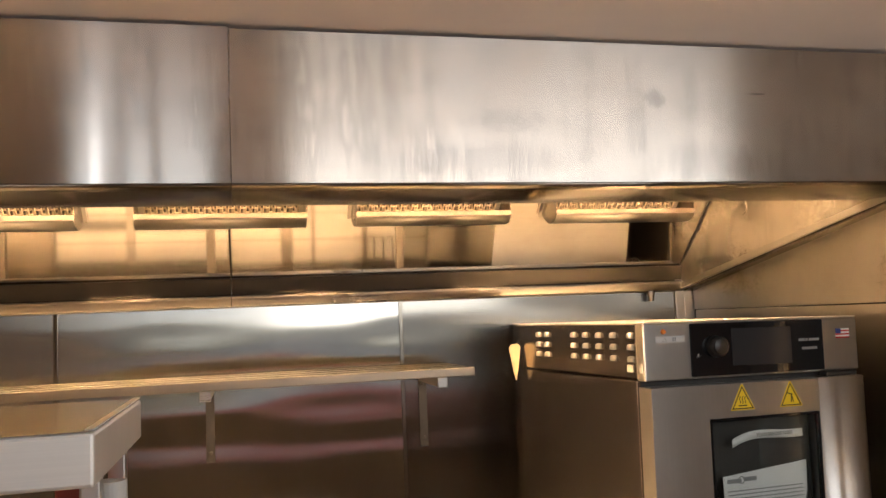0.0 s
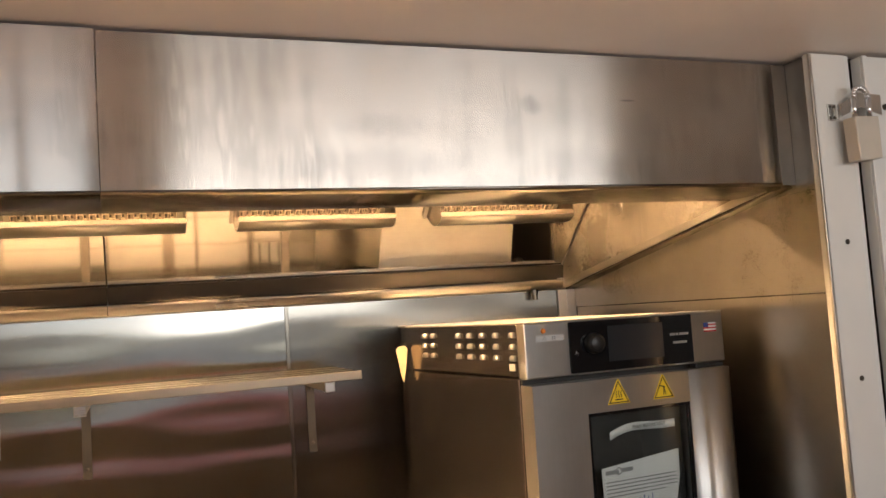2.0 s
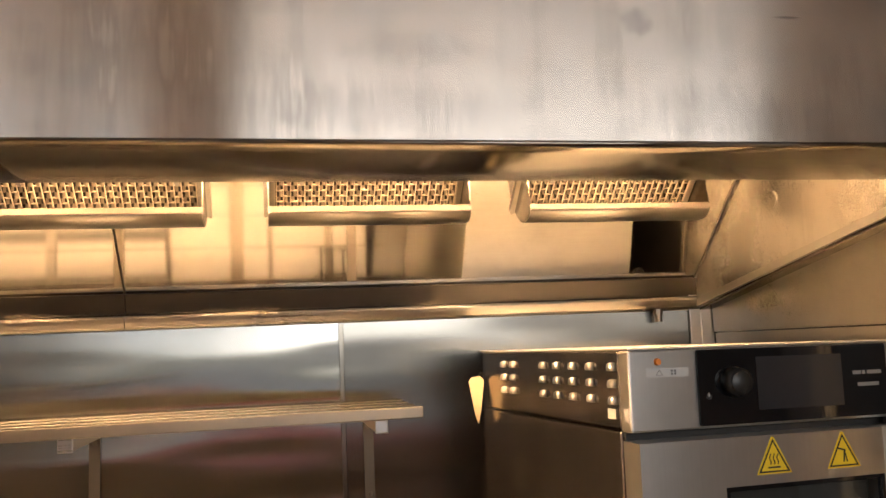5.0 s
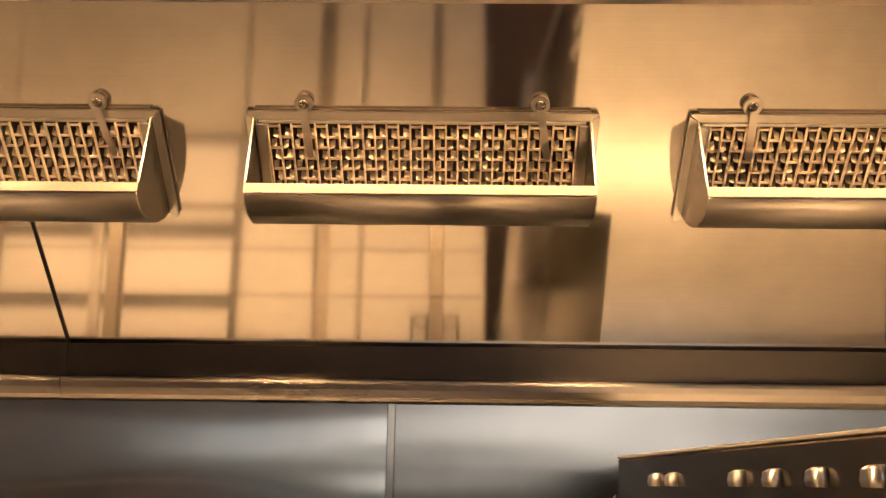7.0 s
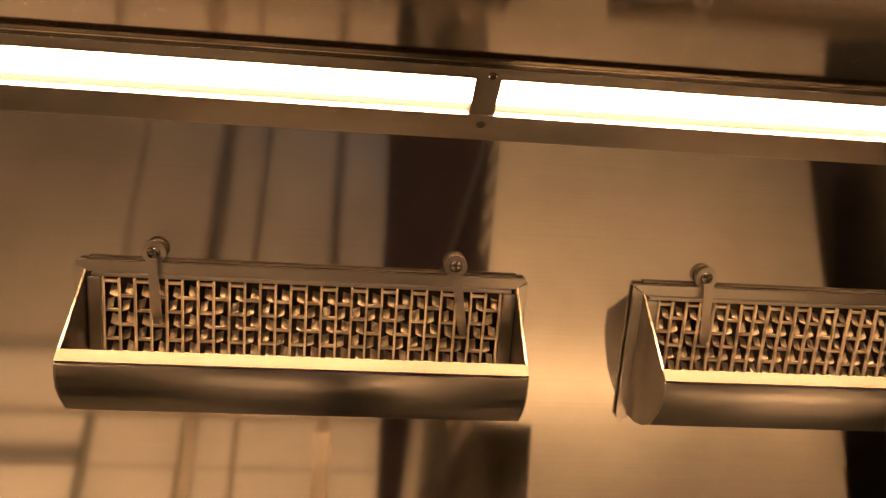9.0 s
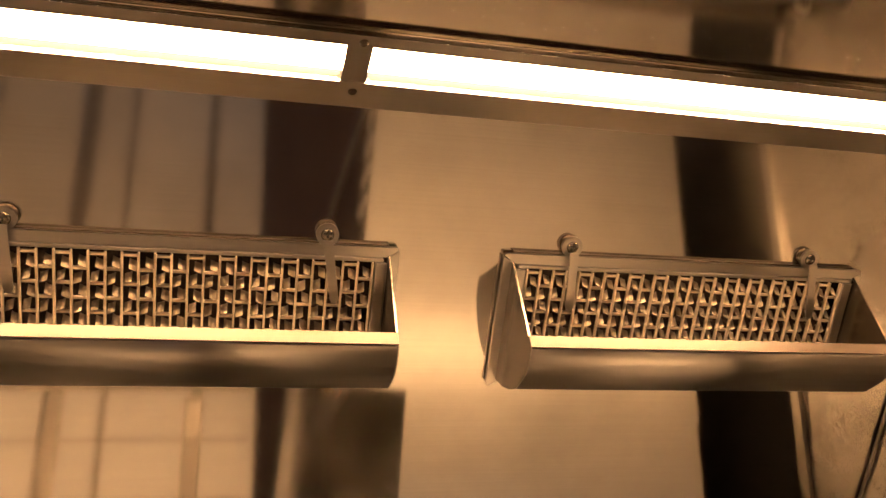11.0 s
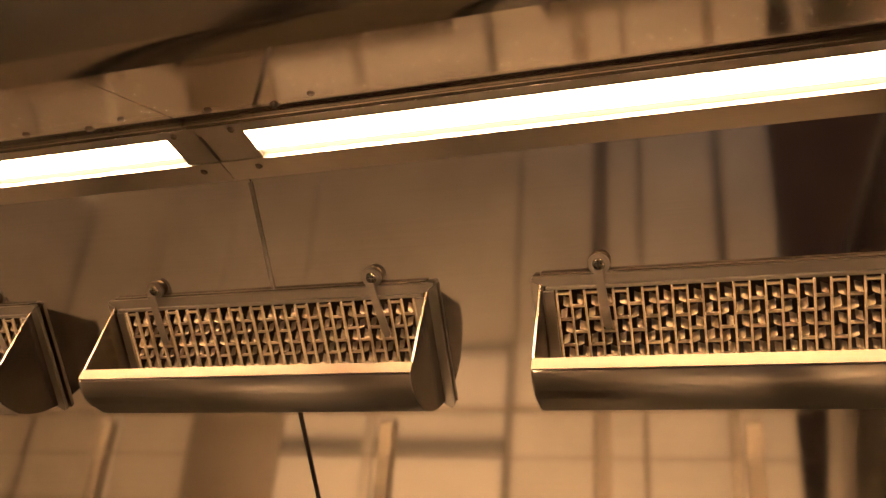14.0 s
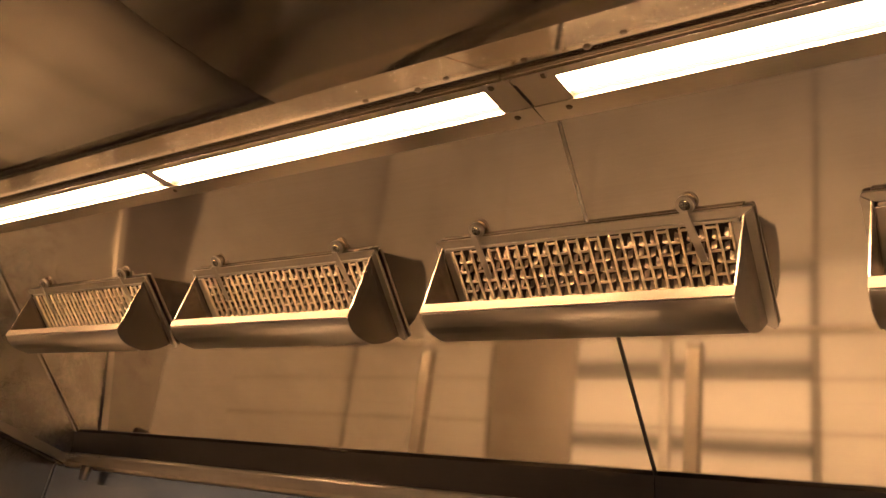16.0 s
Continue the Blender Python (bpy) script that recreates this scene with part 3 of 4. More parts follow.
def filter_thing():
    f = thing("grease_filter", filter_frame(), "stainless steel scoop grease filter with woven metal mesh", "grease filter", "grease filters")
    W = FW / 2
    v0, v1 = 0.212, 0.352
    # flange round the opening, mitred at the top corners
    fl = W + 0.0090
    part("top_rail", bm_prism(bmesh.new(), [(-fl + 0.003, v1), (fl - 0.003, v1), (fl - 0.0005, v1 - 0.002), (W - 0.003, v1 - 0.0100), (-W + 0.003, v1 - 0.0100), (-fl + 0.0005, v1 - 0.002)], 0.003, 0.0085, "z"), STEEL_SCOOP, f, "folded flange along the top")
    part("inner_rail", boxed(-W + 0.006, W - 0.006, v1 - 0.0140, v1 - 0.0104, 0.004, 0.0115, 0.0008), STEEL_SCOOP, f)
    part("drip_lip", boxed(-fl + 0.010, fl - 0.010, v1 + 0.0004, v1 + 0.0018, 0.0005, 0.0060, 0.0003), STEEL_STRAP, f)
    for s in (-1, 1):
        rail = [(s * fl, v1 - 0.0035), (s * (W - 0.0025), v1 - 0.0110), (s * (W - 0.0035), v0 + 0.004), (s * (fl - 0.003), v0 - 0.003), (s * fl, v0)]
        part("side_rail", bm_prism(bmesh.new(), rail, 0.003, 0.0080, "z"), STEEL_SCOOP, f, "folded flange along the side")
        a, b = sorted((s * (W - 0.003), s * (W - 0.014)))
        part("mesh_rail", boxed(a, b, 0.216, v1 - 0.0144, 0.0085, 0.0125, 0.001), STEEL_SCOOP, f)
    # scoop with its upright front band and rolled bottom
    band_hi, band_lo = (0.2965, 0.0835), (0.2905, 0.0925)
    roll = [(0.2882, 0.0938), (0.2790, 0.0942), (0.2690, 0.0925), (0.2580, 0.0870), (0.2475, 0.0785), (0.2370, 0.0690), (0.2280, 0.0520), (0.2215, 0.0330), (0.2180, 0.0090)]
    part("scoop_front", bm_sheet(bmesh.new(), [(0.2925, 0.0790), band_hi, band_lo], -0.0012, -W, W), STEEL_BAND, f, "bright front band")
    part("scoop", bm_sheet(bmesh.new(), [band_lo] + roll, 0.0015, -W, W), STEEL_SCOOP, f, "rolled steel scoop", True)
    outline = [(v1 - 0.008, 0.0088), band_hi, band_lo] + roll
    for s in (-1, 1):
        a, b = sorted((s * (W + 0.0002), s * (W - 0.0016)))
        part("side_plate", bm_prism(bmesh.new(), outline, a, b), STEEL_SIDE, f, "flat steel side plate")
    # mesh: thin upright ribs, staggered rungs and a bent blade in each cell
    # Dark sheet standing for the unlit hollow behind the mesh; no opening is cut.
    part("backing", boxed(-W + 0.004, W - 0.004, 0.216, v1 - 0.011, 0.0005, 0.0016), MESH_SHADE, f)
    m0, m1 = 0.218, v1 - 0.0146
    pitch = (FW - 0.032) / RIB_COLS
    rib = mesh_of("rib", bm_box(bmesh.new(), -0.0010, 0.0010, m0, m1, 0.0085, 0.0125, 0.0004), GRID_STEEL)
    rung = mesh_of("rung", bm_box(bmesh.new(), 0.0011, pitch - 0.0011, -0.0011, 0.0011, 0.0072, 0.0106), GRID_STEEL)
    blades = []
    for side in (-1, 1):
        bm = bmesh.new()
        prev = None
        for i in range(5):
            u = i / 4 - 0.5
            x, w = 0.0066 * u, 0.0010 * math.cos(math.pi * u)
            y = -0.0026 * u * side
            row = [bm.verts.new(c) for c in ((x, y - 0.0036, w + 0.0042), (x, y + 0.0034, w - 0.0034), (x, y + 0.0027, w - 0.0040), (x, y - 0.0043, w + 0.0036))]
            if prev:
                for k in range(4):
                    bm.faces.new((prev[k], prev[(k + 1) % 4], row[(k + 1) % 4], row[k]))
            prev = row
        bmesh.ops.recalc_face_normals(bm, faces=bm.faces[:])
        blades.append(mesh_of("blade", bm, RIBBON))
    for c in range(RIB_COLS + 1):
        x = -W + 0.016 + c * pitch
        ob = part("rib", rib, None, f)
        ob.location.x = x
        if c < RIB_COLS:
            v = m0 + 0.006 + 0.01375 * (c % 2) - 0.0275
            while v < m1 - 0.002:
                if v > m0:
                    ob = part("rung", rung, None, f)
                    ob.location = (x, v, 0)
                for k, (dv, dx) in enumerate(((0.0062, 0.0020), (0.0182, -0.0020))):
                    if m0 + 0.003 < v + dv < m1 - 0.004:
                        ob = part("blade", blades[(c + k) % 2], None, f)
                        ob.location = (x + pitch / 2 + dx * (1 if c % 2 else -1), v + dv, 0.0068)
                v += 0.0275
    # two turn latches
    for i, x in enumerate((-0.136, 0.136)):
        bm = bmesh.new()
        bm_cyl(bm, (x, 0.3615, 0.001), (x, 0.3615, 0.0050), 0.0095, 24)
        knob = part("knob", bm, SCREW, f, "round steel latch knob", True)
        bm = bmesh.new()
        bm_cyl(bm, (x, 0.3615, 0.0050), (x, 0.3615, 0.0085), 0.0106, 24)
        part("knob_cap", bm, STEEL_SCOOP, knob)
        bm = bmesh.new()
        bm_cyl(bm, (x, 0.3615, 0.0086), (x, 0.3615, 0.0102), 0.0062, 16, 0.0050)
        part("knob_screw", bm, STEEL_DARK, knob, "", True)
        bm = bmesh.new()
        bm_box(bm, x - 0.0038, x + 0.0038, 0.3622, 0.3638, 0.0100, 0.0106)
        bm_box(bm, x - 0.0008, x + 0.0008, 0.3592, 0.3668, 0.0100, 0.0107)
        part("knob_slot", bm, BLACK_GAP, knob)
        lean = (0.004, 0.010)[i]
        bm = bmesh.new()
        prof = [(x - 0.0045, 0.358), (x + 0.0045, 0.358), (x + lean + 0.0042, 0.301), (x + lean + 0.002, 0.297), (x + lean - 0.002, 0.297), (x + lean - 0.0042, 0.301)]
        bm_prism(bm, prof, 0.0150, 0.0166, "z")
        part("strap", bm, STEEL_SCOOP, knob, "flat steel strap")
    return f


first = filter_thing()
base = filter_frame()
first.matrix_world = Matrix.Translation((0.1245, 0, 0)) @ base
for x in (0.635, 1.1485, -0.392, -0.935):
    copy_thing(first, Matrix.Translation((x, 0, 0)) @ base)

# ---- wall shelf ----
shelf = thing("wall_shelf", Matrix.Identity(4), "stainless steel rod wall shelf on brackets", "wall shelf")
SH_Z, SH_X0, SH_X1 = 1.575, -1.05, 0.722
part("front_channel", boxed(SH_X0, SH_X1, 2.409, 2.417, SH_Z - 0.022, SH_Z, 0.002), STEEL_BRACKET, shelf)
for y in (2.490, 2.570, 2.650):
    part("rod", bm_cyl(bmesh.new(), (SH_X0, y, SH_Z - 0.0016), (SH_X1 - 0.004, y, SH_Z - 0.0016), 0.0016, 10), STEEL_BRACKET, shelf, "", True)
for x in (-0.487, 0.078, 0.643):
    br = part("bracket_strap", boxed(x - 0.011, x + 0.011, BACK - 0.0075, BACK - 0.004, 1.350, 1.553, 0.001), STEEL_STRAP, shelf, "upright steel bracket strap")
    part("bracket_arm", boxed(x - 0.012, x + 0.012, 2.43, BACK - 0.004, SH_Z - 0.046, SH_Z - 0.024, 0.002), STEEL_BRACKET, shelf)
    part("arm_cap", boxed(x - 0.013, x + 0.013, 2.424, 2.4295, SH_Z - 0.048, SH_Z - 0.0225, 0.002), STEEL_SCOOP, shelf, "pale plastic end cap")
    for z in (1.375, 1.520):
        screw(br, (x, BACK - 0.008, z), (0, -1, 0), z * 90)

# ---- combi oven on its stand ----
OV = pose(0.898, 1.865, 0.75, 0, 0.7, 6.0)
OW, OD, OH = 0.521, 0.575, 0.924
oven = thing("combi_oven", OV, "stainless steel countertop oven with black control panel", "oven")
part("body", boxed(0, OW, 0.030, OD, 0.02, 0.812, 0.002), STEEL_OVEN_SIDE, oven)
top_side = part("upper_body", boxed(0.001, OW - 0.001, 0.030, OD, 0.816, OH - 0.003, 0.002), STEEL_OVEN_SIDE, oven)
part("top_plate", boxed(0.0, OW, 0.0, OD, OH - 0.0025, OH, 0.0006), STEEL_TOP, oven)
part("rear_cover", boxed(0.075, OW - 0.004, OD + 0.0003, OD + 0.217, OH - 0.0025, OH, 0.0004), STEEL_TOP, oven)
part("rear_housing", boxed(0.080, OW - 0.008, OD + 0.001, OD + 0.215, 0.02, OH - 0.004, 0.003), STEEL_DARK, oven, "dull steel housing at the back")
head = part("control_head", boxed(0, OW, 0.0, 0.0285, 0.812, OH - 0.003, 0.003), STEEL_OVEN, oven)
part("control_glass", bm_prism(bmesh.new(), rounded_rect(0.1040, 0.4270, 0.8160, 0.9190, 0.003), -0.0035, -0.0002, "y"), BLACK_GLASS, head, "glossy black control panel")
part("screen", boxed(0.1990, 0.3453, -0.0042, -0.0036, 0.8333, 0.9066, 0.0), SCREEN, head, "dark blank touch screen")
bm = bmesh.new()
bm_cyl(bm, (0.1610, -0.0036, 0.8732), (0.1610, -0.020, 0.8732), 0.0215, 32, 0.0195)
bm_cyl(bm, (0.1610, -0.020, 0.8732), (0.1610, -0.0215, 0.8732), 0.0165, 32, 0.0150)
part("dial", bm, RUBBER, head, "round black control dial", True)
bm = bmesh.new()
bmesh.ops.create_cone(bm, cap_ends=False, segments=20, radius1=0.0038, radius2=0.0038, depth=0.0008, matrix=Matrix.Translation((0.1192, -0.004, 0.8548)) @ pose(0, 0, 0, 90))
bm_box(bm, 0.1186, 0.1198, -0.0044, -0.0037, 0.8543, 0.8602)
part("power_mark", bm, WHITE_INK, head)
for x0, x1, z, hgt in ((0.3643, 0.3795, 0.8759, 0.0065), (0.3814, 0.3871, 0.8759, 0.0065), (0.3899, 0.4156, 0.8759, 0.0065), (0.3719, 0.4099, 0.8586, 0.0065)):
    part("print_bar", boxed(x0, x1, -0.0042, -0.0037, z, z + hgt * 0.8), DIM_PRINT, head)
bm = bmesh.new()
bm_cyl(bm, (0.044, -0.0002, 0.905), (0.044, -0.004, 0.905), 0.0052, 20, 0.0042)
part("indicator", bm, ORANGE, head, "round orange indicator lamp")
part("symbol_label", boxed(0.026, 0.092, -0.0007, -0.0001, 0.884, 0.8965), STICKER, head)
tri = [(0.0405, 0.8865), (0.0515, 0.8865), (0.0460, 0.8945)]
for k in range(3):
    (ax, az), (bx, bz) = tri[k], tri[(k + 1) % 3]
    cx, cz = 0.0460, 0.8890
    f = 0.80
    part("print_mark", bm_prism(bmesh.new(), [(ax, az), (bx, bz), (cx + (bx - cx) * f, cz + (bz - cz) * f), (cx + (ax - cx) * f, cz + (az - cz) * f)], -0.0012, -0.0008, "y"), GREY_INK, head)
for dx, dz in ((-0.0026, -0.0020), (0.0026, -0.0020), (-0.0026, 0.0020), (0.0026, 0.0020)):
    part("print_mark", bm_cyl(bmesh.new(), (0.068 + dx, -0.0008, 0.8903 + dz), (0.068 + dx, -0.0012, 0.8903 + dz), 0.0017, 12), GREY_INK, head)
for i in range(6):
    part("flag_stripe", boxed(0.464 + (0.014 if i > 2 else 0), 0.500, -0.0008, -0.0002, 0.878 + i * 0.0034, 0.878 + i * 0.0034 + 0.0033), RED_INK if i % 2 == 0 else WHITE_INK, head)
part("flag_field", boxed(0.464, 0.4778, -0.0009, -0.0002, 0.8884, 0.8984), BLUE_INK, head)
# louvres punched in the side
lou = bmesh.new()
bm_prism(lou, [(0.0, 0.0052), (-0.0046, 0.0030), (-0.0060, -0.0030), (-0.0050, -0.0062), (0.0, -0.0066)], -0.0085, 0.0085, "y")
lou = mesh_of("louvre", lou, STEEL_OVEN, True)
for y in (0.045, 0.110, 0.168, 0.224, 0.278, 0.410, 0.455):
    for z in (0.900, 0.877, 0.854):
        ob = part("louvre", lou, None, top_side)
        ob.location = (0.0008, y, z)
part("peeled_sticker", boxed(-0.0008, -0.0001, 0.040, 0.062, 0.828, 0.842), PAPER, oven, "torn pale sticker")
part("peeled_sticker", boxed(-0.0008, -0.0001, 0.004, 0.018, 0.826, 0.844), STICKER, head, "torn pale sticker")
# door with its window and rounded grip side
D0, D1 = 0.02, 0.800
WX0, WX1, WZ0, WZ1 = 0.127, 0.394, 0.25, 0.735
bm = bm_box(bmesh.new(), 0, WX0, -0.018, 0.024, D0, D1)
bm_box(bm, WX0, WX1, -0.018, 0.024, WZ1, D1)
bm_box(bm, WX0, WX1, -0.018, 0.024, D0, WZ0)
door = part("door", bm, STEEL_OVEN, oven, "brushed steel oven door")
grip = [(WX1, -0.018), (0.438, -0.018), (0.448, -0.021), (0.464, -0.026), (0.482, -0.028), (0.498, -0.026), (0.512, -0.018), (0.520, -0.004), (0.521, 0.024), (WX1, 0.024)]
part("door_grip", bm_prism(bmesh.new(), grip, D0, D1, "z"), STEEL_OVEN, door, "rounded grip side of the door", True)
for b in ((WX0, WX0 + 0.006, WZ0, WZ1), (WX1 - 0.006, WX1, WZ0, WZ1), (WX0 + 0.006, WX1 - 0.006, WZ1 - 0.006, WZ1), (WX0 + 0.006, WX1 - 0.006, WZ0, WZ0 + 0.006)):
    part("window_frame", boxed(b[0] + 0.0003, b[1] - 0.0003, -0.0165, -0.006, b[2] + 0.0003, b[3] - 0.0003), BLACK_GLASS, door)
gl = part("window_glass", boxed(WX0 + 0.0063, WX1 - 0.0063, -0.0165, -0.0125, WZ0 + 0.0063, WZ1 - 0.0063), GLASS, door, "dark oven window")
gl.visible_shadow = False
part("cavity_back", boxed(WX0 + 0.001, WX1 - 0.001, 0.018, 0.0235, WZ0 + 0.001, WZ1 - 0.001), DARK_CAVITY, door)
part("door_gasket", boxed(0.004, OW - 0.004, 0.0245, 0.0295, D0, 0.810), BLACK_GAP, oven)
part("latch_bar", boxed(0.425, 0.505, -0.010, 0.012, 0.8015, 0.8112, 0.003), RUBBER, oven, "dark latch under the control panel")


def warning(x, z, kind):
    """A yellow triangle with a black border and a small symbol."""
    s = part("warning_sign", bm_prism(bmesh.new(), [(x - 0.0285, z - 0.022), (x + 0.0285, z - 0.022), (x + 0.0265, z - 0.018), (x + 0.002, z + 0.0275), (x - 0.002, z + 0.0275), (x - 0.0265, z - 0.018)], -0.0186, -0.0181, "y"), YELLOW, door, "yellow triangular warning sticker")
    o = [(x - 0.0255, z - 0.0200), (x + 0.0255, z - 0.0200), (x, z + 0.0250)]
    i = [(x - 0.0215, z - 0.0178), (x + 0.0215, z - 0.0178), (x, z + 0.0205)]
    for k in range(3):
        j = (k + 1) % 3
        part("border", bm_prism(bmesh.new(), [o[k], o[j], i[j], i[k]], -0.0190, -0.01862, "y"), INK, s)
    if kind == "hot":
        part("symbol_line", boxed(x - 0.010, x + 0.010, -0.0190, -0.01862, z - 0.0145, z - 0.0122), INK, s)
        for dx in (-0.006, 0, 0.006):
            pts = [(x + dx + 0.0012 * math.sin(q * 1.3), z - 0.0095 + q * 0.0024) for q in range(7)]
            prof = [(a - 0.0008, b) for a, b in pts] + [(a + 0.0008, b) for a, b in reversed(pts)]
            part("symbol_wave", bm_prism(bmesh.new(), prof, -0.0190, -0.01862, "y"), INK, s)
    else:
        for prof in ([(x - 0.001, z - 0.014), (x + 0.001, z - 0.014), (x + 0.004, z + 0.003), (x + 0.001, z + 0.004)], [(x + 0.005, z - 0.014), (x + 0.007, z - 0.014), (x + 0.004, z - 0.002), (x + 0.002, z - 0.002)],
                     [(x - 0.009, z + 0.004), (x + 0.004, z + 0.0005), (x + 0.004, z + 0.003), (x - 0.009, z + 0.0065)]):
            part("symbol_stroke", bm_prism(bmesh.new(), prof, -0.0190, -0.01862, "y"), INK, s)


warning(0.205, 0.770, "hot")
warning(0.322, 0.770, "steam")


def text_mesh(name, body, size):
    cu = bpy.data.curves.new(name, 'FONT')
    cu.body, cu.size, cu.extrude = body, size, 0.0002
    tmp = bpy.data.objects.new(name, cu)
    scene.collection.objects.link(tmp)
    me = bpy.data.meshes.new_from_object(tmp.evaluated_get(bpy.context.evaluated_depsgraph_get()))
    bpy.data.objects.remove(tmp)
    return me


# papers behind the oven glass
def curled(name, x0, x1, z0, z1, lift, label):
    bm = bmesh.new()
    n = 14
    prev = None
    for i in range(n + 1):
        u = i / n
        x = x0 + (x1 - x0) * u
        dz = lift * (math.sin(u * 5.2 + 0.3) * 0.5 - (1 - u) ** 3 * 2.2)
        y = -0.0085 + 0.004 * math.sin(u * 4)
        row = [bm.verts.new((x, y + e, z + dz)) for z, e in ((z0, 0), (z1, 0), (z1, 0.0006), (z0, 0.0006))]
        if prev:
            for k in range(4):
                bm.faces.new((prev[k], prev[(k + 1) % 4], row[(k + 1) % 4], row[k]))
        prev = row
    bmesh.ops.recalc_face_normals(bm, faces=bm.faces[:])
    ob = solo(name, bm, PAPER, label, "paper", smooth=True)
    ob.matrix_world = OV
    return ob


strip = curled("paper_strip", 0.182, 0.350, 0.690, 0.706, 0.007, "curled paper strip with printed words behind oven glass")
me = text_mesh("printed_words", "TEAM BEFORE USE!!", 0.0100)
me.materials.append(INK)
tx = new("printed_words", me)
tx.parent = strip
tx.matrix_local = pose(0.236, -0.0122, 0.6935, 90)
sheet = thing("paper_sheet", OV @ Matrix.Translation((-0.016, 0, -0.018)), "printed white form sheet behind the oven glass", "paper")
part("sheet", bm_prism(bmesh.new(), [(0.172, 0.640), (0.374, 0.658), (0.372, 0.600), (0.352, 0.520), (0.330, 0.440), (0.176, 0.440)], -0.0080, -0.0074, "y"), PAPER, sheet)
for k in range(5):
    part("text_line", boxed(0.181, 0.362 - 0.03 * (k == 4), -0.0086, -0.0081, 0.610 - k * 0.0072, 0.6122 - k * 0.0072), GREY_INK, sheet)
part("logo_shape", boxed(0.181, 0.214, -0.0086, -0.0081, 0.626, 0.634), GREY_INK, sheet)
part("logo_shape", boxed(0.220, 0.250, -0.0086, -0.0081, 0.628, 0.636), GREY_INK, sheet)
bm = bmesh.new()
bmesh.ops.create_circle(bm, cap_ends=False, segments=16, radius=0.006, matrix=Matrix.Translation((0.214, -0.0084, 0.631)) @ pose(0, 0, 0, 90))
ex = bmesh.ops.extrude_edge_only(bm, edges=bm.edges[:])
for v in [g for g in ex["geom"] if isinstance(g, bmesh.types.BMVert)]:
    c = Vector((0.214, -0.0084, 0.631))
    v.co = c + (v.co - c) * 1.25
part("logo_ring", bm, INK, sheet)
for k, (x0, x1, z) in enumerate(((0.205, 0.330, 0.560), (0.205, 0.352, 0.549), (0.184, 0.346, 0.538), (0.184, 0.330, 0.524), (0.245, 0.300, 0.506), (0.200, 0.225, 0.500), (0.245, 0.312, 0.497), (0.200, 0.225, 0.491), (0.245, 0.306, 0.488), (0.200, 0.225, 0.482))):
    part("text_line", boxed(x0, x1, -0.0086, -0.0081, z, z + (0.0012 if k < 4 else 0.003)), GREY_INK, sheet)
for k in range(4):
    part("handwriting", boxed(0.262 + k * 0.011, 0.264 + k * 0.011, -0.0086, -0.0081, 0.562, 0.572 + 0.004 * (k % 2)), BLUE_INK, sheet)

# hanging card tag on the oven's back corner
tag = thing("card_tag", OV, "buff card tag hanging by a wire from the oven", "tag")
bm = bmesh.new()
tagp = [(-0.036, 0.866), (-0.030, 0.874), (-0.012, 0.876), (-0.004, 0.868), (-0.012, 0.812), (-0.018, 0.784), (-0.024, 0.800)]
bm_prism(bm, tagp, OD - 0.0202, OD - 0.0194, "y")
part("card", bm, CARD, tag)
bm = bmesh.new()
bm_cyl(bm, (-0.020, OD - 0.0198, 0.870), (-0.006, OD - 0.012, 0.884), 0.0007, 6)
bm_cyl(bm, (-0.006, OD - 0.012, 0.884), (-0.0005, OD - 0.010, 0.872), 0.0007, 6)
part("wire", bm, WIRE, tag)

stand = thing("oven_stand", OV, "stainless steel stand under the oven", "stand")
part("top", boxed(-0.03, OW + 0.01, -0.02, OD + 0.22, -0.042, -0.001, 0.003), STEEL_TRIM, stand)
for x in (0.0, OW - 0.03):
    for y in (0.02, OD + 0.04):
        part("leg", boxed(x - 0.01, x + 0.03, y, y + 0.04, -0.75, -0.0425, 0.003), STEEL_TRIM, stand)
for x in (0.06, OW - 0.06):
    for y in (0.08, OD - 0.08):
        bm = bmesh.new()
        bm_cyl(bm, (x, y, -0.0005), (x, y, 0.0195), 0.018, 16)
        part("foot", bm, RUBBER, oven)

# ---- worktable, overshelf and small things ----
table = thing("work_table", Matrix.Identity(4), "stainless steel work table under the hood", "table")
part("table_frame", boxed(-1.29, 0.75, 1.42, 2.66, 0.855, 0.880, 0.004), STEEL_BRACKET, table)
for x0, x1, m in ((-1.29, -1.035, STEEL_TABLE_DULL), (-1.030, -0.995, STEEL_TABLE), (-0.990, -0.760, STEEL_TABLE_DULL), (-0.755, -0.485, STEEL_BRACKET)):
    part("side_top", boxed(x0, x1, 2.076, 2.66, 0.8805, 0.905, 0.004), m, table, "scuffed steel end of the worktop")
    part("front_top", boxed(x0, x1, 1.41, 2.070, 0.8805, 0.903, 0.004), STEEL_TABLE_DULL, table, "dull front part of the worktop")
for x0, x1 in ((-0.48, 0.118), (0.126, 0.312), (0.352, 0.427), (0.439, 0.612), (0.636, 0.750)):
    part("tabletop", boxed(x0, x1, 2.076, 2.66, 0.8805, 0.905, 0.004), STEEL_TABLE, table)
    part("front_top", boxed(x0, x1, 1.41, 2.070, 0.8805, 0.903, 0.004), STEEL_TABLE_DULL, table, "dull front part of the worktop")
for x in (-1.18, -0.2, 0.66):
    for y in (1.72, 2.60):
        bm = bmesh.new()
        bm_cyl(bm, (x, y, 0), (x, y, 0.8545), 0.02, 16)
        part("leg", bm, STEEL_TRIM, table)

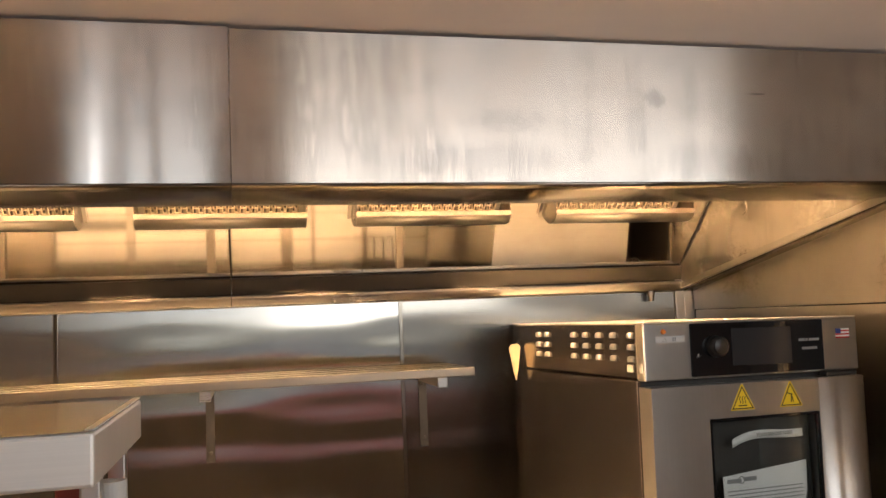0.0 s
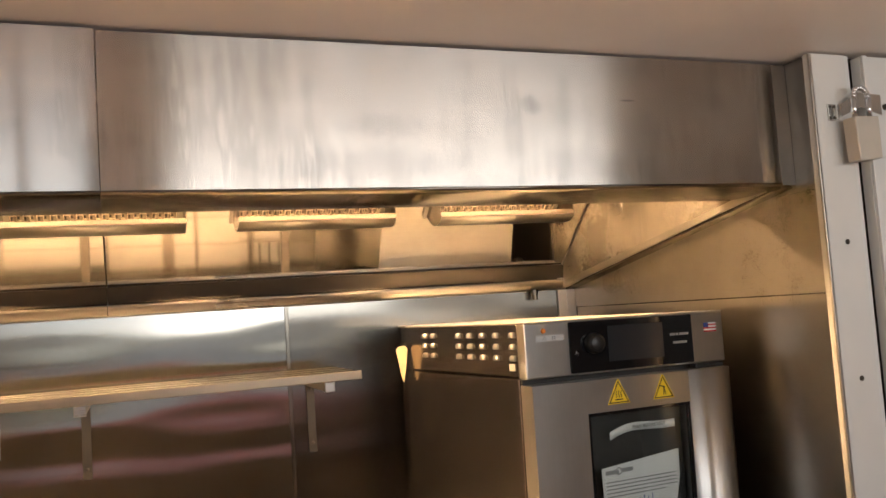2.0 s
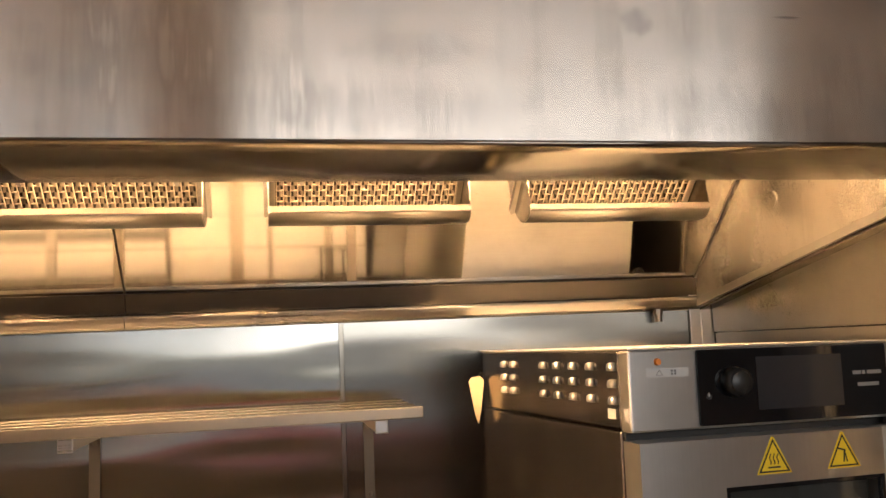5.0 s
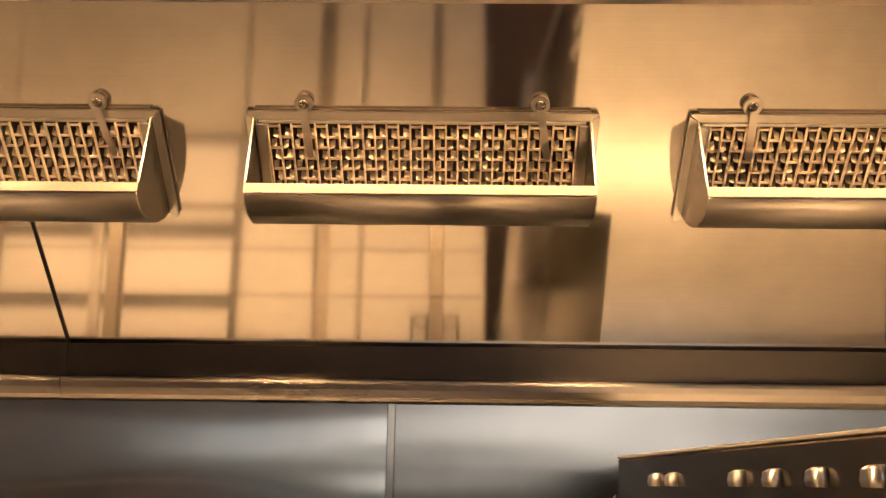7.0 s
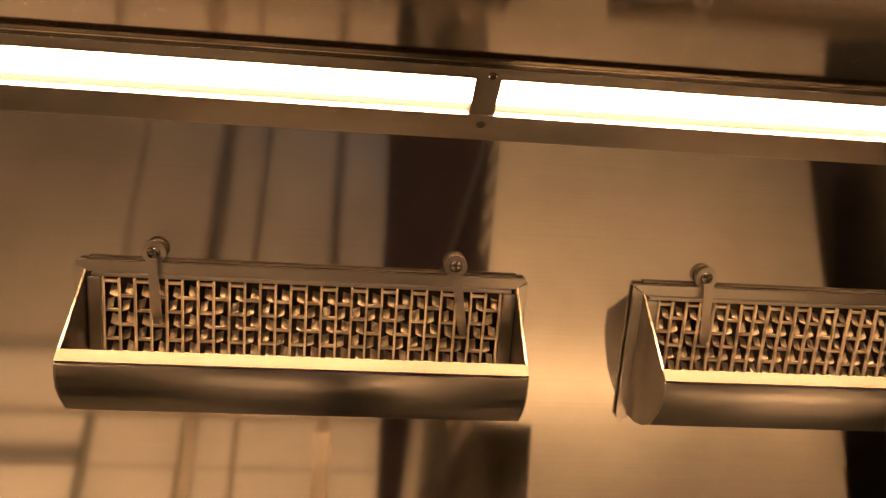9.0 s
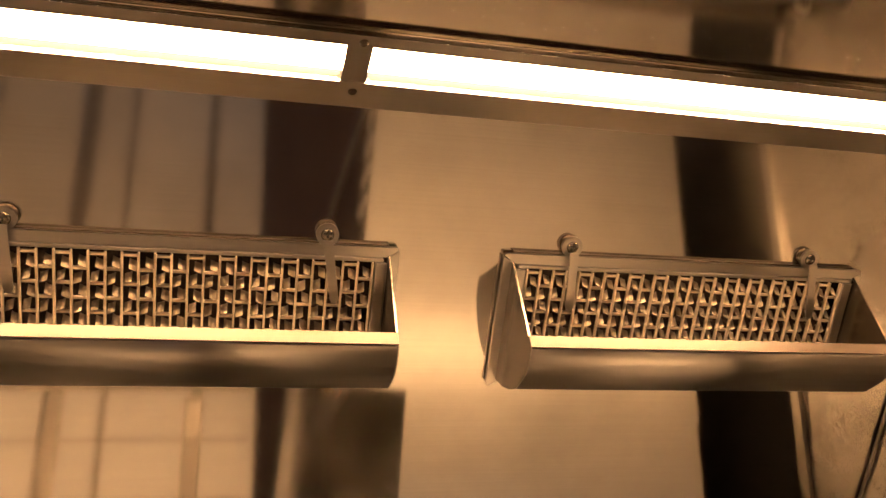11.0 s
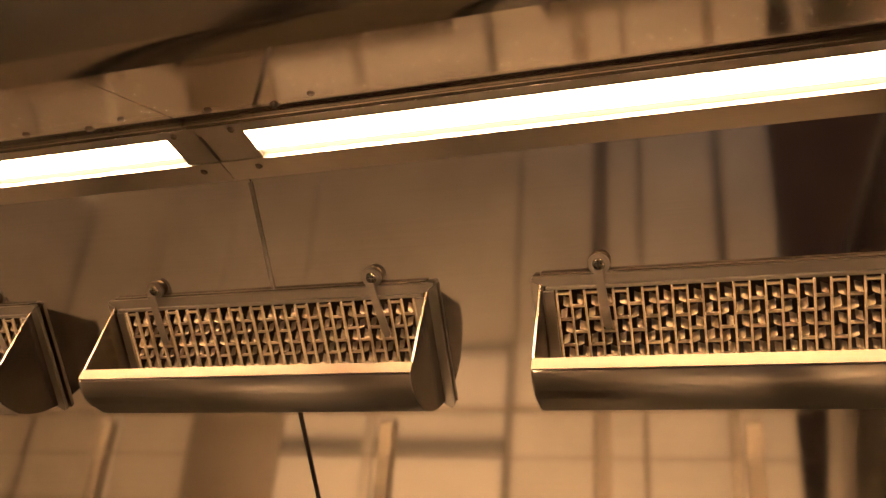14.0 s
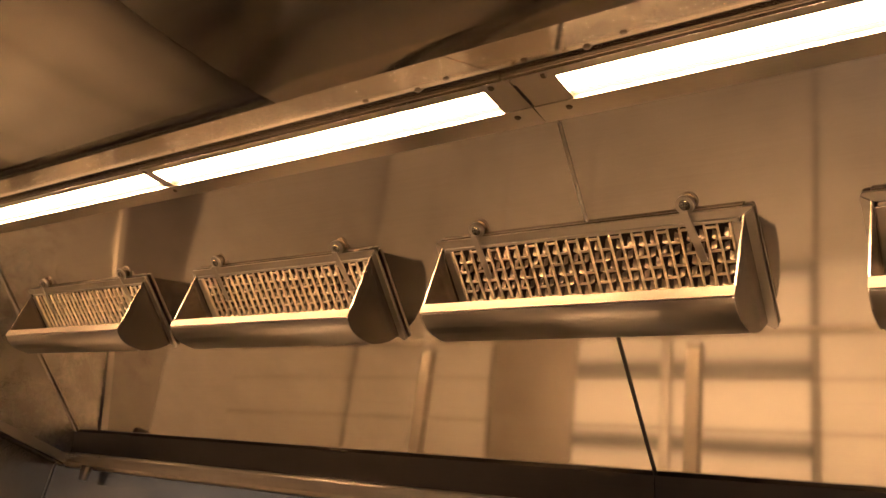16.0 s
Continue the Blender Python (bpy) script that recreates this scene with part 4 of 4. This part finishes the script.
over = thing("storage_rack", Matrix.Identity(4), "stainless steel storage rack with a folded box top", "rack")
part("top", boxed(-0.60, 0.0555, 1.098, 1.398, 1.580, 1.6223, 0.003), STEEL_TABLE, over, "folded steel top")
part("top_sheet", boxed(-0.599, 0.0545, 1.100, 1.397, 1.6225, 1.6236, 0.0004), STEEL_LIP, over, "dull stained top sheet")
part("top_edge", boxed(0.048, 0.0550, 1.100, 1.397, 1.6238, 1.6252, 0.0005), STEEL_TRIM, over)
for x in (-0.585, 0.024):
    for y in (1.21, 1.37):
        part("leg", boxed(x, x + 0.018, y, y + 0.018, 0.0, 1.5798, 0.002), STEEL_TRIM, over)
part("under_shelf", boxed(-0.580, 0.060, 1.230, 1.368, 1.418, 1.430, 0.002), STEEL_TRIM, over)
part("base_shelf", boxed(-0.580, 0.040, 1.230, 1.368, 0.30, 0.312, 0.002), STEEL_TRIM, over)
bm = bmesh.new()
bm_cyl(bm, (0.0445, 1.256, 1.4305), (0.0445, 1.256, 1.559), 0.014, 24)
bm_cyl(bm, (0.0445, 1.256, 1.559), (0.0445, 1.256, 1.5595), 0.005, 16)
solo("paper_roll", bm, PAPER, "white paper roll standing on a steel shelf", "paper roll", smooth=False)
solo("red_box", boxed(-0.0145, 0.0225, 1.298, 1.348, 1.4305, 1.570, 0.003), RED_PAINT, "red carton on a steel shelf", "box")

warmer = thing("food_warmer", Matrix.Identity(4), "steel food warmer with white lids on the work table", "food warmer")
part("base", boxed(-0.475, 0.116, 2.075, 2.655, 0.906, 0.918, 0.002), BLACK_GAP, warmer, "dark base under the lids")
for x0, x1 in ((-0.468, -0.238), (-0.206, 0.114)):
    for y0, y1 in ((2.108, 2.312), (2.352, 2.494), (2.530, 2.640)):
        part("lid", boxed(x0, x1, y0, y1, 0.9185, 0.930, 0.003), PAN_WHITE, warmer, "pale metal lid")
part("rib", boxed(-0.2365, -0.2075, 2.080, 2.650, 0.9185, 0.934, 0.003), STEEL_TRIM, warmer, "bright steel rib between the lids")

rack = thing("wire_rack", Matrix.Identity(4), "black wire rack standing on the work table", "rack")
for z in (0.92, 1.191):
    for y in (2.57, 2.65):
        bm = bmesh.new()
        bm_cyl(bm, (0.578, y, z), (0.683, y, z), 0.0035, 8)
        part("rail", bm, WIRE, rack)
for k in range(4):
    x = 0.583 + k * 0.033
    bm = bmesh.new()
    bm_cyl(bm, (x, 2.57, 0.906), (x, 2.57, 1.193), 0.0028, 8)
    bm_cyl(bm, (x, 2.65, 0.906), (x, 2.65, 1.193), 0.0028, 8)
    bm_cyl(bm, (x, 2.57, 1.195), (x, 2.65, 1.195), 0.0028, 8)
    part("hoop", bm, WIRE, rack)

# ---- padlock, hasp and door plate ----
hasp = thing("hasp", Matrix.Identity(4), "zinc-plated hasp screwed to the door frame", "hasp")
hp = part("fixed_plate", boxed(1.512, 1.531, 1.6465, 1.6495, 2.034, 2.068, 0.001), PLATED, hasp)
for x in (1.5165, 1.5265):
    for z in (2.040, 2.062):
        screw(hp, (x, 1.646, z), (0, -1, 0), x * 700 + z * 90).scale = (0.5, 0.5, 0.6)
bm = bmesh.new()
bm_cyl(bm, (1.532, 1.645, 2.036), (1.532, 1.645, 2.066), 0.0035, 12)
part("hinge_pin", bm, PLATED, hasp)
part("strap", bm_prism(bmesh.new(), [(1.533, 2.040), (1.533, 2.064), (1.578, 2.090), (1.640, 2.086), (1.640, 2.044), (1.585, 2.060)], 1.633, 1.6355, "y"), PLATED, hasp)
bm = bmesh.new()
bm_cyl(bm, (1.653, 1.637, 2.062), (1.653, 1.630, 2.062), 0.007, 16, 0.005)
part("bolt", bm, SCREW, hasp)
plate = solo("door_plate", boxed(1.617, 1.86, 1.6365, 1.6395, 1.957, 2.122, 0.001), DOOR_PAINT, "painted metal backing plate on the door", "door plate")
for x, z in ((1.665, 2.035), (1.672, 1.985), (1.70, 2.10)):
    screw(plate, (x, 1.636, z), (0, -1, 0), x * 500)
lock = thing("padlock", Matrix.Translation((-0.013, 0, -0.012)), "beige lock box with a chrome shackle", "padlock")
bm = bmesh.new()
bm_prism(bm, [(1.541, 2.044), (1.6035, 2.046), (1.6035, 1.961), (1.552, 1.956), (1.545, 1.958)], 1.598, 1.630, "y")
bmesh.ops.bevel(bm, geom=bm.edges[:], offset=0.003, segments=2, profile=0.5, affect='EDGES')
part("body", bm, LOCK_BEIGE, lock)
bm = bmesh.new()
pts = [(1.5585, 2.044), (1.5585, 2.085)] + [(1.5775 - 0.019 * math.cos(radians(a)), 2.085 + 0.021 * math.sin(radians(a))) for a in range(20, 180, 20)] + [(1.5965, 2.085), (1.5965, 2.044)]
for (a, b), (c, d) in zip(pts, pts[1:]):
    bm_cyl(bm, (a, 1.614, b), (c, 1.614, d), 0.0055, 12)
part("shackle", bm, CHROME, lock, "chrome shackle", True)
